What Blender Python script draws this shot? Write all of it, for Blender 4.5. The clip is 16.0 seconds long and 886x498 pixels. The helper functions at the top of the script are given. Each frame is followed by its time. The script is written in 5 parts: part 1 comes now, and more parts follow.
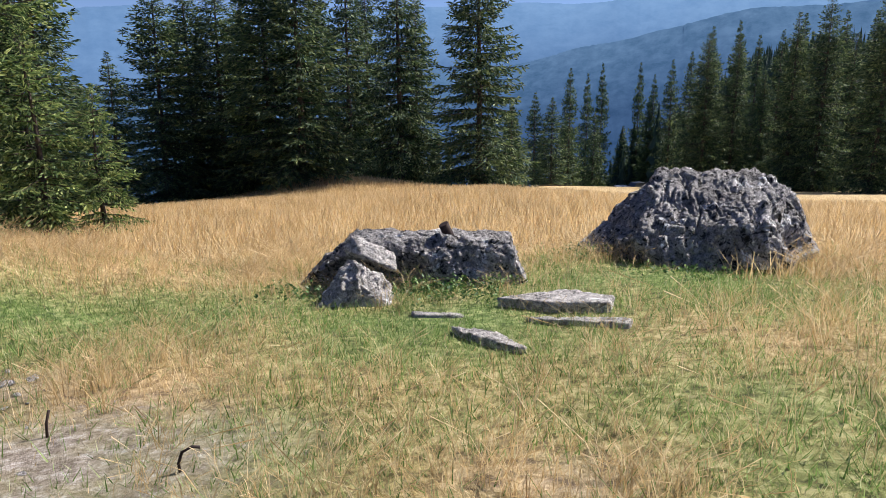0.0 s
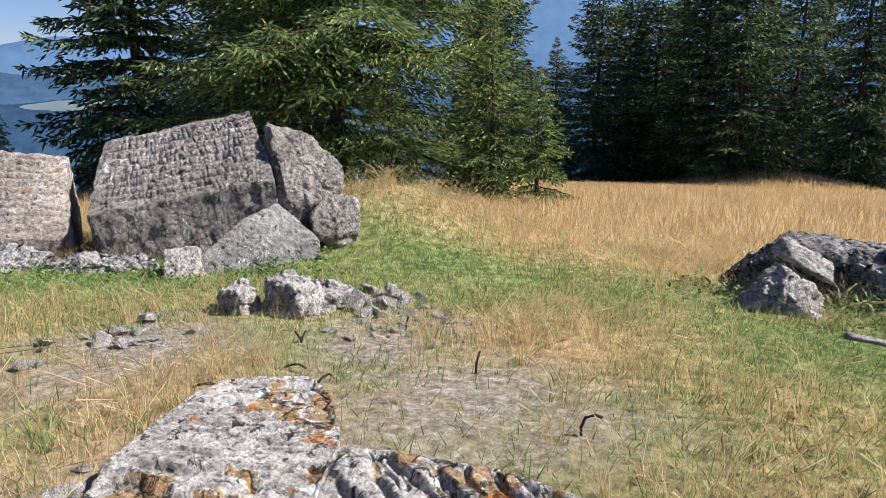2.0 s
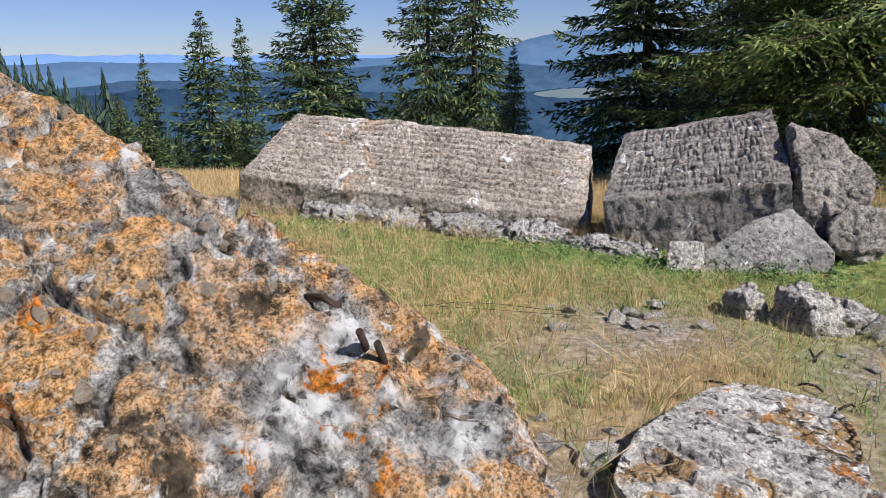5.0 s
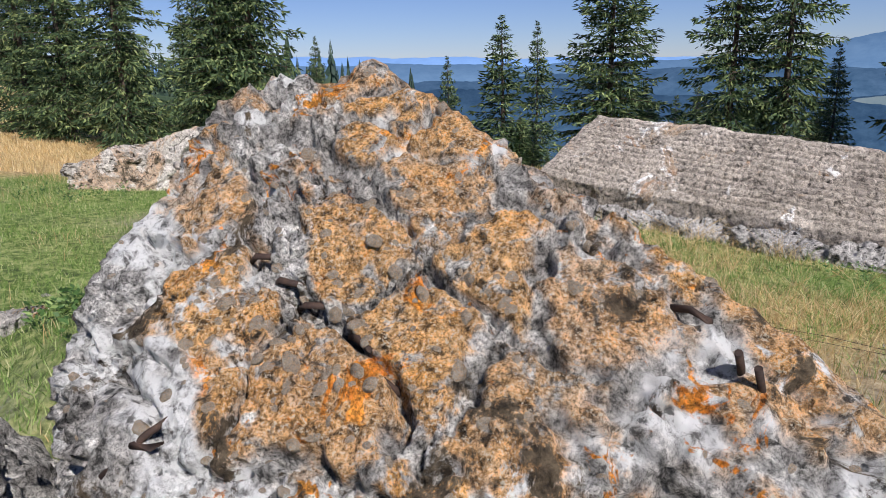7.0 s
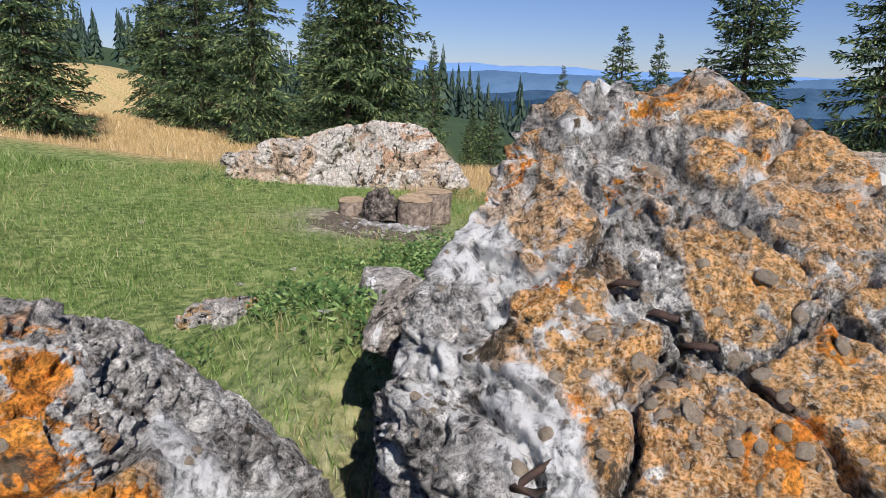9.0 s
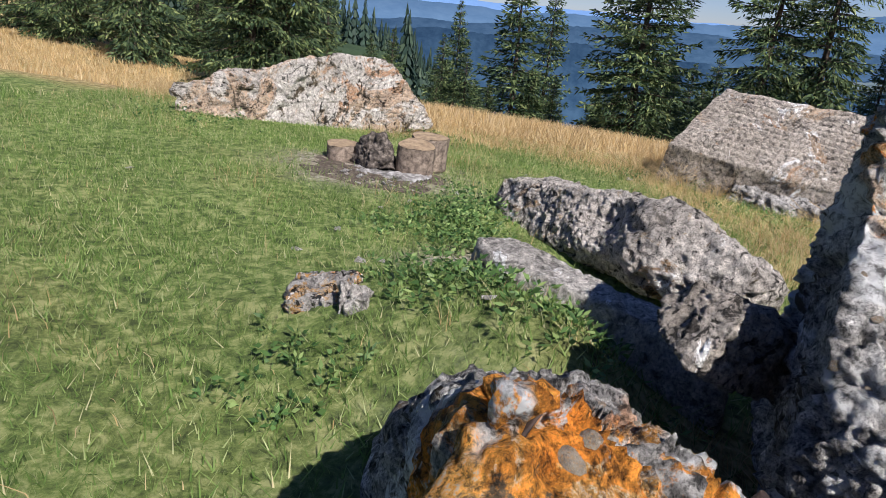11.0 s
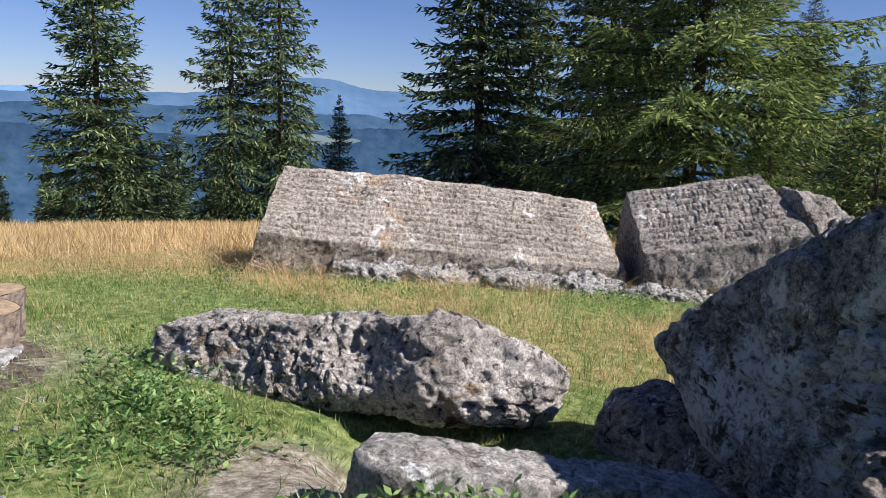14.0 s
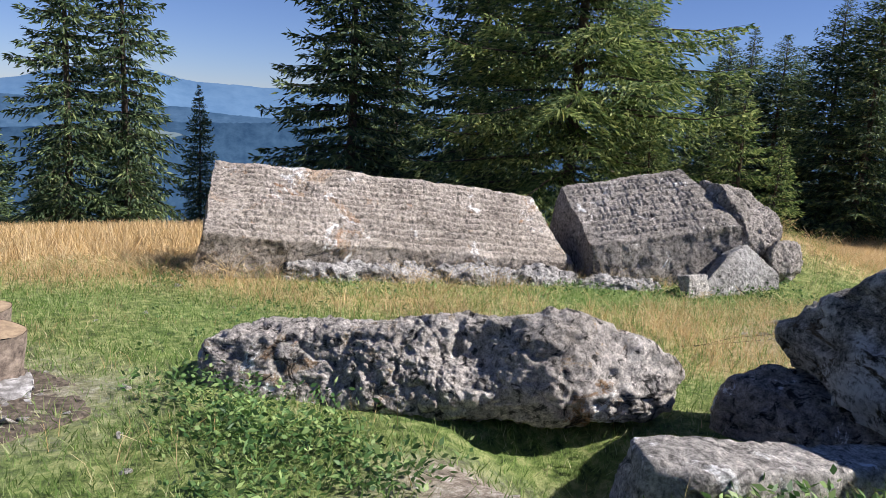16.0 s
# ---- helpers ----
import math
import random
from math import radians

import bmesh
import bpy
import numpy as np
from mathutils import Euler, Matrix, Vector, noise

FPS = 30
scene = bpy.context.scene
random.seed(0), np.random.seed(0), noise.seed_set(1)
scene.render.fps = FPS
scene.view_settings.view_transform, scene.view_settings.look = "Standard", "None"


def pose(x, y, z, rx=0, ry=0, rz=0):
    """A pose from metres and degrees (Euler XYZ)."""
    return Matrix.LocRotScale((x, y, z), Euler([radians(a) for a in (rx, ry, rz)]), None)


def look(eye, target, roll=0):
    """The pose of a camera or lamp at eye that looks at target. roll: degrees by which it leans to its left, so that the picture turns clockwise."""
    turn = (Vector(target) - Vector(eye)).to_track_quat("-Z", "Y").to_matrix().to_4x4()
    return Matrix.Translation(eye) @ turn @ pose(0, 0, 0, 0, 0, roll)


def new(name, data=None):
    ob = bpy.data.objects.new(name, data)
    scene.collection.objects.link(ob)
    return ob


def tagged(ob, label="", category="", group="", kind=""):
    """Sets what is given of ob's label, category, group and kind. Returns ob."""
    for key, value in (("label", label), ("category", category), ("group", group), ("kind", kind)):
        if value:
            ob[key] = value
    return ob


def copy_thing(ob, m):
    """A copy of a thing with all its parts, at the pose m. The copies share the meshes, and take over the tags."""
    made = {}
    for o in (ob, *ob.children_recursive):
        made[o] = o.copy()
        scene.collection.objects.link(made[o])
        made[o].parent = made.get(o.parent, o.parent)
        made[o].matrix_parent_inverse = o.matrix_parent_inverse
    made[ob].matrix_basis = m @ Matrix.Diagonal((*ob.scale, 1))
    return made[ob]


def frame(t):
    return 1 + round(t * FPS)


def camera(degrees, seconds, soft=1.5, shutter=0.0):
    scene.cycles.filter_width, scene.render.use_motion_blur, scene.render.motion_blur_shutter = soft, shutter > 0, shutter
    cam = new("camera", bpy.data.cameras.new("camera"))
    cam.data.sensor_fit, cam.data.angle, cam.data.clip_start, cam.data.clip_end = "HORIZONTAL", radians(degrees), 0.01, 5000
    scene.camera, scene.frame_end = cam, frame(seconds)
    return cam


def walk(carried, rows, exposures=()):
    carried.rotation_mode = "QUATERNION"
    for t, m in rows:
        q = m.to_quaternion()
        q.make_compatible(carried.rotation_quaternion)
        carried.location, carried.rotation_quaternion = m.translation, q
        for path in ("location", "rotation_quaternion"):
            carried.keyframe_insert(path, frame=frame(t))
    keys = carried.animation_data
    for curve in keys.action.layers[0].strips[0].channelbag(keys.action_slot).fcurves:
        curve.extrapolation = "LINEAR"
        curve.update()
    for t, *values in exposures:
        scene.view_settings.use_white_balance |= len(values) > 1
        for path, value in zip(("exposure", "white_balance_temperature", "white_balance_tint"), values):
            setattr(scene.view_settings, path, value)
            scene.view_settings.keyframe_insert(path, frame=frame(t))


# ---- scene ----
# ---- camera and walk ----
cam = camera(63.8, 16.0, soft=0.6)
PATH = [
    (0, (0.000, 0.000, 1.562), (-0.003, 3.890, 0.631), -0.39),
    (0.5, (-0.035, 0.003, 1.557), (-0.599, 3.848, 0.612), -0.23),
    (1, (-0.044, -0.026, 1.570), (-1.157, 3.693, 0.604), 0.20),
    (1.5, (-0.054, -0.036, 1.573), (-1.690, 3.478, 0.584), 0.23),
    (2, (-0.071, -0.060, 1.568), (-2.186, 3.183, 0.564), 0.03),
    (2.5, (-0.075, -0.101, 1.581), (-2.549, 2.873, 0.562), 0.04),
    (3, (-0.071, -0.132, 1.597), (-2.852, 2.552, 0.566), -0.23),
    (3.5, (-0.072, -0.173, 1.617), (-3.098, 2.229, 0.579), -0.92),
    (4, (-0.108, -0.220, 1.612), (-3.342, 1.898, 0.585), -0.96),
    (4.5, (-0.146, -0.308, 1.628), (-3.608, 1.410, 0.601), -1.02),
    (5, (-0.169, -0.448, 1.674), (-3.816, 0.828, 0.638), -1.15),
    (7.5, (-0.325, -0.777, 1.672), (-4.171, -1.258, 0.683), -0.51),
    (8, (-0.430, -0.923, 1.656), (-4.247, -1.601, 0.671), 0.56),
    (8.5, (-0.446, -1.160, 1.638), (-4.260, -1.879, 0.673), 1.46),
    (9, (-0.395, -1.486, 1.663), (-4.209, -2.209, 0.699), 1.56),
    (9.5, (-0.423, -1.879, 1.632), (-4.174, -2.759, 0.559), 1.39),
    (9.7, (-0.434, -2.008, 1.639), (-4.163, -2.897, 0.497), 2.19),
    (12, (-1.104, -3.584, 1.768), (-4.821, -2.530, 0.734), 3.15),
    (12.5, (-1.406, -3.764, 1.795), (-4.994, -2.201, 0.965), 0.53),
    (13, (-1.709, -3.955, 1.804), (-5.119, -2.026, 0.997), 1.02),
    (13.5, (-2.037, -4.137, 1.817), (-5.186, -1.804, 1.020), 1.96),
    (14, (-2.426, -4.294, 1.808), (-5.354, -1.683, 1.027), 2.04),
    (14.5, (-2.785, -4.527, 1.768), (-5.554, -1.749, 0.983), 2.85),
    (15, (-3.135, -4.797, 1.763), (-5.781, -1.911, 0.946), 3.51),
    (15.5, (-3.499, -5.022, 1.742), (-6.023, -2.024, 0.936), 4.10),
    (16, (-3.852, -5.322, 1.705), (-6.081, -2.089, 0.942), 3.17),
]
walk(cam, [(t, look(eye, target, roll)) for t, eye, target, roll in PATH],
     [(0, 0.85, 6250, 15), (3, 0.78, 6250, 15), (5, 0.55, 6250, 15), (9.5, 0.50, 6250, 15), (12.5, 0.60, 6250, 15), (15, 0.80, 6250, 15), (16, 0.80, 6250, 15)])

# ---- world and sun ----
SUN_AZ = math.atan2(0.47, 0.88)
SUN_EL = radians(43)
world = bpy.data.worlds.new("world")
scene.world = world
world.use_nodes = True
wn = world.node_tree
sky = wn.nodes.new("ShaderNodeTexSky")
sky.sky_type = 'NISHITA'
sky.sun_disc = False
sky.sun_elevation = SUN_EL
sky.sun_rotation = math.pi / 2 - SUN_AZ
sky.altitude = 1500
sky.air_density = 1.0
sky.dust_density = 0.1
sky.ozone_density = 3.0
wn.nodes["Background"].inputs[1].default_value = 0.046
cool = wn.nodes.new("ShaderNodeMix")
cool.data_type, cool.blend_type = 'RGBA', 'MULTIPLY'
cool.inputs[0].default_value = 1.0
cool.inputs[7].default_value = (0.86, 0.94, 1.24, 1)
wn.links.new(sky.outputs[0], cool.inputs[6])
wn.links.new(cool.outputs[2], wn.nodes["Background"].inputs[0])
sun = bpy.data.lights.new("sun", 'SUN')
sun.energy = 5.0
sun.angle = radians(0.6)
sun.color = (1.0, 0.95, 0.87)
sun_ob = new("sun", sun)
sd = Vector((math.cos(SUN_AZ) * math.cos(SUN_EL), math.sin(SUN_AZ) * math.cos(SUN_EL), math.sin(SUN_EL)))
sun_ob.matrix_world = look(sd * 60, (0, 0, 0))


# ---- materials ----
def mat(name, rough=0.9):
    m = bpy.data.materials.new(name)
    m.use_nodes = True
    b = m.node_tree.nodes["Principled BSDF"]
    b.inputs["Roughness"].default_value = rough
    b.inputs["Specular IOR Level"].default_value = 0.25
    return m, m.node_tree, b


def nd(nt, kind, **kw):
    n = nt.nodes.new(kind)
    for k, v in kw.items():
        n.inputs[k.replace("_", " ")].default_value = v
    return n


def tex(nt, scale, detail=6.0, rough=0.6, dist=0.0, vec=None):
    n = nd(nt, "ShaderNodeTexNoise", Scale=scale, Detail=detail, Roughness=rough, Distortion=dist)
    if vec is not None:
        nt.links.new(vec, n.inputs["Vector"])
    return n.outputs["Fac"]


def ramp(nt, fac, stops, mode='LINEAR'):
    r = nt.nodes.new("ShaderNodeValToRGB")
    r.color_ramp.interpolation = mode
    el = r.color_ramp.elements
    while len(el) < len(stops):
        el.new(0.5)
    for e, (p, c) in zip(el, stops):
        e.position = p
        e.color = (*c, 1) if len(c) == 3 else c
    nt.links.new(fac, r.inputs[0])
    return r.outputs[0]


def grey(v):
    return (v, v, v)


def mix(nt, fac, a, b, blend='MIX'):
    n = nt.nodes.new("ShaderNodeMix")
    n.data_type = 'RGBA'
    n.blend_type = blend
    for s, v in ((n.inputs[0], fac), (n.inputs[6], a), (n.inputs[7], b)):
        if isinstance(v, (int, float)):
            s.default_value = v
        elif isinstance(v, tuple):
            s.default_value = (*v, 1)
        else:
            nt.links.new(v, s)
    return n.outputs[2]


def bump(nt, b, height, strength=0.5, dist=0.02, base=None):
    n = nd(nt, "ShaderNodeBump", Strength=strength, Distance=dist)
    nt.links.new(height, n.inputs["Height"])
    if base is not None:
        nt.links.new(base, n.inputs["Normal"])
    nt.links.new(n.outputs[0], b.inputs["Normal"])
    return n.outputs[0]


def coords(nt):
    return nt.nodes.new("ShaderNodeTexCoord").outputs["Object"]


def make_concrete(name, dark, mid, light, lichen=None, lichen_amount=0.5, white=0.0, pits=0.5, moss=0.0, patch=2.2, recess_dark=0.6, side=None, tone=1.15, gritty=0.85):
    """Weathered concrete: greys at two scales, crumbled holes, pale broken patches and lichen."""
    m, nt, b = mat(name, 0.93)
    c = coords(nt)
    dark, mid, light = (tuple(v * tone for v in q) for q in (dark, mid, light))
    big = tex(nt, 1.3, 5, 0.6, 0.3, c)
    fine = tex(nt, 19, 12, 0.72, 0.3, c)
    speck = tex(nt, 70, 8, 0.75, 0.0, c)
    col = ramp(nt, big, [(0.3, dark), (0.5, mid), (0.72, light)])
    grain = ramp(nt, fine, [(0.36, grey(0.12)), (0.44, grey(0.62)), (0.52, grey(1.05)), (0.62, grey(1.5))])
    grain = mix(nt, 0.7, grain, ramp(nt, speck, [(0.38, grey(0.25)), (0.46, grey(0.9)), (0.58, grey(1.5))]), 'MULTIPLY')
    col = mix(nt, gritty, col, grain, 'MULTIPLY')
    if white:
        w = ramp(nt, tex(nt, patch * 1.2, 12, 0.72, 0.8, c), [(0.63 - 0.2 * white, grey(0)), (0.66 - 0.2 * white, grey(1))])
        wt = ramp(nt, fine, [(0.40, tuple(v * tone for v in (0.30, 0.29, 0.28))), (0.52, tuple(v * tone for v in (0.92, 0.91, 0.89)))])
        col = mix(nt, w, col, wt)
    if lichen:
        warp = nd(nt, "ShaderNodeTexNoise", Scale=7.0, Detail=7.0)
        nt.links.new(c, warp.inputs["Vector"])
        v = nd(nt, "ShaderNodeTexVoronoi", Scale=patch * 1.9, Randomness=1.0)
        nt.links.new(mix(nt, 0.18, c, warp.outputs["Color"]), v.inputs["Vector"])
        spread = tex(nt, patch * 1.3, 12, 0.74, 0.7, c)
        lo = 0.60 - 0.22 * lichen_amount
        lm = ramp(nt, spread, [(lo, grey(0)), (lo + 0.03, grey(1))])
        hue = ramp(nt, v.outputs["Color"], [(0.1, lichen[0]), (0.35, lichen[1]), (0.6, lichen[3] if len(lichen) > 3 else lichen[1]), (0.85, lichen[2])])
        hue = mix(nt, 0.9, hue, ramp(nt, fine, [(0.38, grey(0.18)), (0.46, grey(0.75)), (0.54, grey(1.1)), (0.62, grey(1.5))]), 'MULTIPLY')
        hue = mix(nt, ramp(nt, speck, [(0.52, grey(0)), (0.56, grey(0.85))]), hue, (0.50, 0.46, 0.39))
        if side:
            geo = nt.nodes.new("ShaderNodeNewGeometry")
            dot = nt.nodes.new("ShaderNodeVectorMath")
            dot.operation = 'DOT_PRODUCT'
            nt.links.new(geo.outputs["Normal"], dot.inputs[0])
            dot.inputs[1].default_value = (0.72, 0.10, 0.68)
            mr = nd(nt, "ShaderNodeMapRange", From_Min=side[0], From_Max=side[1])
            nt.links.new(dot.outputs["Value"], mr.inputs[0])
            lm = mix(nt, 1.0, lm, mr.outputs[0], 'MULTIPLY')
        col = mix(nt, lm, col, hue)
    if moss:
        mm = ramp(nt, tex(nt, 3.6, 11, 0.74, 0.5, c), [(0.64 - 0.2 * moss, grey(0)), (0.69 - 0.2 * moss, grey(1))])
        col = mix(nt, mm, col, ramp(nt, fine, [(0.40, (0.018, 0.015, 0.01)), (0.6, (0.15, 0.12, 0.08))]))
    # Holes and cracks are darkened in the colour, besides being dented.
    hole = tex(nt, 11, 9, 0.68, 0.6, c)
    pm = ramp(nt, hole, [(0.35 + 0.065 * pits, grey(0.05)), (0.39 + 0.065 * pits, grey(1))])
    col = mix(nt, recess_dark, col, pm, 'MULTIPLY')
    cv = nd(nt, "ShaderNodeTexVoronoi", Scale=3.2, Randomness=1.0)
    cv.feature = 'DISTANCE_TO_EDGE'
    cw = nd(nt, "ShaderNodeTexNoise", Scale=5.0, Detail=8.0)
    nt.links.new(c, cw.inputs["Vector"])
    nt.links.new(mix(nt, 0.22, c, cw.outputs["Color"]), cv.inputs["Vector"])
    crack = ramp(nt, cv.outputs["Distance"], [(0.006, grey(0.05)), (0.035, grey(1))])
    breaks = ramp(nt, tex(nt, 2.3, 4, 0.5, 0, c), [(0.50, grey(1)), (0.60, grey(0))])
    crack = mix(nt, breaks, crack, (1.0, 1.0, 1.0))
    col = mix(nt, recess_dark, col, crack, 'MULTIPLY')
    nt.links.new(col, b.inputs["Base Color"])
    h1 = bump(nt, b, fine, 1.0, 0.05)
    h2 = bump(nt, b, speck, 0.8, 0.015, h1)
    h3 = bump(nt, b, crack, 0.6, 0.02, h2)
    bump(nt, b, pm, 0.7, 0.03, h3)
    return m


def make_face(name, hues, spots, moss=0.0):
    """A broken concrete face: grey and white aggregate, lichen plates and dark holes where pebbles fell out."""
    m, nt, b = mat(name, 0.95)
    c = coords(nt)
    zone = nt.nodes.new("ShaderNodeVertexColor")
    zone.layer_name = "zone"
    sep = nt.nodes.new("ShaderNodeSeparateColor")
    nt.links.new(zone.outputs[0], sep.inputs[0])
    plate, rid, grown, pale = sep.outputs[0], sep.outputs[1], sep.outputs[2], zone.outputs[1]
    fine = tex(nt, 24, 10, 0.72, 0.3, c)
    speck = tex(nt, 95, 6, 0.75, 0.0, c)
    mid = tex(nt, 6, 8, 0.66, 0.4, c)
    col = ramp(nt, mid, [(0.36, (0.20, 0.19, 0.18)), (0.5, (0.36, 0.345, 0.325)), (0.62, (0.55, 0.535, 0.51))])
    grain = ramp(nt, fine, [(0.37, grey(0.10)), (0.44, grey(0.60)), (0.51, grey(1.0)), (0.60, grey(1.5))])
    grain = mix(nt, 0.75, grain, ramp(nt, speck, [(0.40, grey(0.22)), (0.47, grey(0.95)), (0.56, grey(1.45))]), 'MULTIPLY')
    col = mix(nt, 1.0, col, grain, 'MULTIPLY')
    white = ramp(nt, fine, [(0.38, (0.16, 0.155, 0.15)), (0.45, (0.55, 0.55, 0.54)), (0.53, (0.86, 0.86, 0.85))])
    col = mix(nt, pale, col, white)
    hue = ramp(nt, rid, [(0.30, hues[0]), (0.50, hues[1]), (0.72, hues[2]), (0.92, hues[3])])
    hue = mix(nt, ramp(nt, tex(nt, 3.4, 7, 0.7, 0.5, c), [(0.44, grey(0)), (0.62, grey(0.7))]), hue, hues[4])
    hue = mix(nt, 1.0, hue, grain, 'MULTIPLY')
    hue = mix(nt, ramp(nt, speck, [(0.53, grey(0)), (0.60, grey(0.8))]), hue, (0.66, 0.60, 0.48))
    hue = mix(nt, ramp(nt, speck, [(0.38, grey(0.8)), (0.44, grey(0))]), hue, (0.14, 0.085, 0.035))
    cover = mix(nt, ramp(nt, tex(nt, 9, 9, 0.7, 0.6, c), [(0.40, grey(0)), (0.47, grey(1))]), (0, 0, 0), plate)
    col = mix(nt, cover, col, hue)
    vivid = mix(nt, 1.0, ramp(nt, tex(nt, 5.2, 10, 0.7, 0.6, c), [(0.60 - 0.14 * spots, grey(0)), (0.63 - 0.14 * spots, grey(1))]), grown, 'MULTIPLY')
    col = mix(nt, vivid, col, mix(nt, 1.0, ramp(nt, mid, [(0.38, (0.55, 0.17, 0.02)), (0.6, (0.68, 0.29, 0.05))]), grain, 'MULTIPLY'))
    if moss:
        mm = ramp(nt, tex(nt, 3.6, 11, 0.74, 0.5, c), [(0.62 - 0.2 * moss, grey(0)), (0.66 - 0.2 * moss, grey(1))])
        col = mix(nt, mm, col, ramp(nt, fine, [(0.40, (0.03, 0.022, 0.015)), (0.6, (0.17, 0.13, 0.085))]))
    hole = nd(nt, "ShaderNodeTexVoronoi", Scale=17.0, Randomness=1.0)
    nt.links.new(mix(nt, 0.04, c, nt.nodes[speck.node.name].outputs["Color"]), hole.inputs["Vector"])
    few = ramp(nt, tex(nt, 4.2, 5, 0.6, 0, c), [(0.53, grey(1)), (0.58, grey(0))])
    holes = mix(nt, few, ramp(nt, hole.outputs["Distance"], [(0.20, grey(0.06)), (0.27, grey(1))]), (1.0, 1.0, 1.0))
    col = mix(nt, 0.85, col, holes, 'MULTIPLY')
    nt.links.new(col, b.inputs["Base Color"])
    h1 = bump(nt, b, fine, 1.0, 0.07)
    h2 = bump(nt, b, speck, 1.0, 0.02, h1)
    bump(nt, b, holes, 0.8, 0.03, h2)
    return m


M_face = make_face("lichen_face", ((0.44, 0.33, 0.24), (0.52, 0.325, 0.165), (0.58, 0.325, 0.12), (0.49, 0.31, 0.17), (0.60, 0.29, 0.075)), 0.10, 0.28)
M_face_orange = make_face("orange_lichen_face", ((0.60, 0.27, 0.05), (0.66, 0.27, 0.03), (0.62, 0.24, 0.03), (0.56, 0.33, 0.12), (0.70, 0.30, 0.03)), 0.75, 0.25)

LICHEN = ((0.52, 0.27, 0.075), (0.46, 0.29, 0.13), (0.62, 0.22, 0.03), (0.50, 0.29, 0.10))
BRIGHT = ((0.58, 0.20, 0.02), (0.40, 0.24, 0.09), (0.62, 0.19, 0.015), (0.34, 0.27, 0.19))
PINK = ((0.42, 0.24, 0.14), (0.46, 0.33, 0.23), (0.46, 0.20, 0.08))
M_ribbed = make_concrete("ribbed_concrete", (0.27, 0.235, 0.20), (0.38, 0.335, 0.285), (0.50, 0.445, 0.39), ((0.36, 0.21, 0.12), (0.40, 0.29, 0.20), (0.42, 0.20, 0.09)), 0.12, white=0.22, pits=0.3, recess_dark=0.6, patch=1.2, tone=1.0)
M_ribbed_dark = make_concrete("ribbed_concrete_grey", (0.22, 0.20, 0.175), (0.31, 0.28, 0.25), (0.40, 0.365, 0.33), white=0.10, pits=0.35, recess_dark=0.6, tone=1.05)
M_lichen = make_concrete("lichen_concrete", (0.20, 0.19, 0.18), (0.32, 0.305, 0.285), (0.48, 0.46, 0.44), LICHEN, 0.60, white=0.64, pits=0.85, patch=2.2, recess_dark=1.0, side=(0.3, 0.6), moss=0.10)
M_lichen_bright = make_concrete("orange_lichen_concrete", (0.24, 0.23, 0.215), (0.38, 0.37, 0.35), (0.54, 0.53, 0.51), BRIGHT, 0.58, white=0.42, pits=0.6, moss=0.42, patch=2.0, recess_dark=0.85)
M_pitted = make_concrete("pitted_concrete", (0.19, 0.165, 0.14), (0.31, 0.275, 0.24), (0.46, 0.42, 0.375), white=0.3, pits=0.8, moss=0.16, recess_dark=0.9, tone=1.3)
M_boulder = make_concrete("weathered_boulder_concrete", (0.24, 0.215, 0.19), (0.36, 0.33, 0.30), (0.50, 0.465, 0.43), ((0.36, 0.22, 0.12), (0.40, 0.30, 0.20), (0.30, 0.24, 0.16)), 0.10, white=0.12, pits=0.5, moss=0.12, recess_dark=0.9, tone=1.25)
M_white = make_concrete("pale_concrete", (0.40, 0.36, 0.32), (0.56, 0.52, 0.47), (0.68, 0.64, 0.59), PINK, 0.42, white=0.10, pits=0.4, moss=0.52, recess_dark=0.9, patch=0.8, tone=0.88, gritty=0.7)
M_dark = make_concrete("dark_weathered_concrete", (0.17, 0.16, 0.15), (0.29, 0.275, 0.26), (0.46, 0.44, 0.42), white=0.25, pits=0.8, recess_dark=0.95, tone=1.1)
M_slab = make_concrete("ground_slab_concrete", (0.36, 0.34, 0.31), (0.50, 0.48, 0.45), (0.62, 0.60, 0.57), LICHEN, 0.26, white=0.30, pits=0.5, moss=0.30, recess_dark=0.9, patch=1.6)
M_stone = make_concrete("rubble_stone", (0.30, 0.28, 0.255), (0.42, 0.395, 0.365), (0.55, 0.525, 0.49), white=0.25, pits=0.4)
M_wedge = make_concrete("smooth_concrete", (0.22, 0.21, 0.195), (0.31, 0.30, 0.28), (0.40, 0.39, 0.37), white=0.12, pits=0.3, recess_dark=0.8, gritty=0.6)
M_foot = make_concrete("crumbled_pale_concrete", (0.28, 0.265, 0.25), (0.42, 0.405, 0.385), (0.58, 0.565, 0.545), white=0.28, pits=0.6, recess_dark=0.9, tone=0.95)
M_cobble = make_concrete("embedded_cobble", (0.20, 0.17, 0.14), (0.31, 0.27, 0.22), (0.42, 0.38, 0.33), LICHEN, 0.28, pits=0.1, recess_dark=0.3, patch=5.0)


def make_rust():
    m, nt, b = mat("rusty_steel", 0.75)
    c = coords(nt)
    nt.links.new(ramp(nt, tex(nt, 30, 6, 0.7, 0, c), [(0.3, (0.025, 0.02, 0.02)), (0.6, (0.07, 0.045, 0.035)), (0.8, (0.13, 0.07, 0.04))]), b.inputs["Base Color"])
    b.inputs["Metallic"].default_value = 0.35
    bump(nt, b, tex(nt, 120, 4, 0.6, 0, c), 0.4, 0.004)
    return m


M_rust = make_rust()


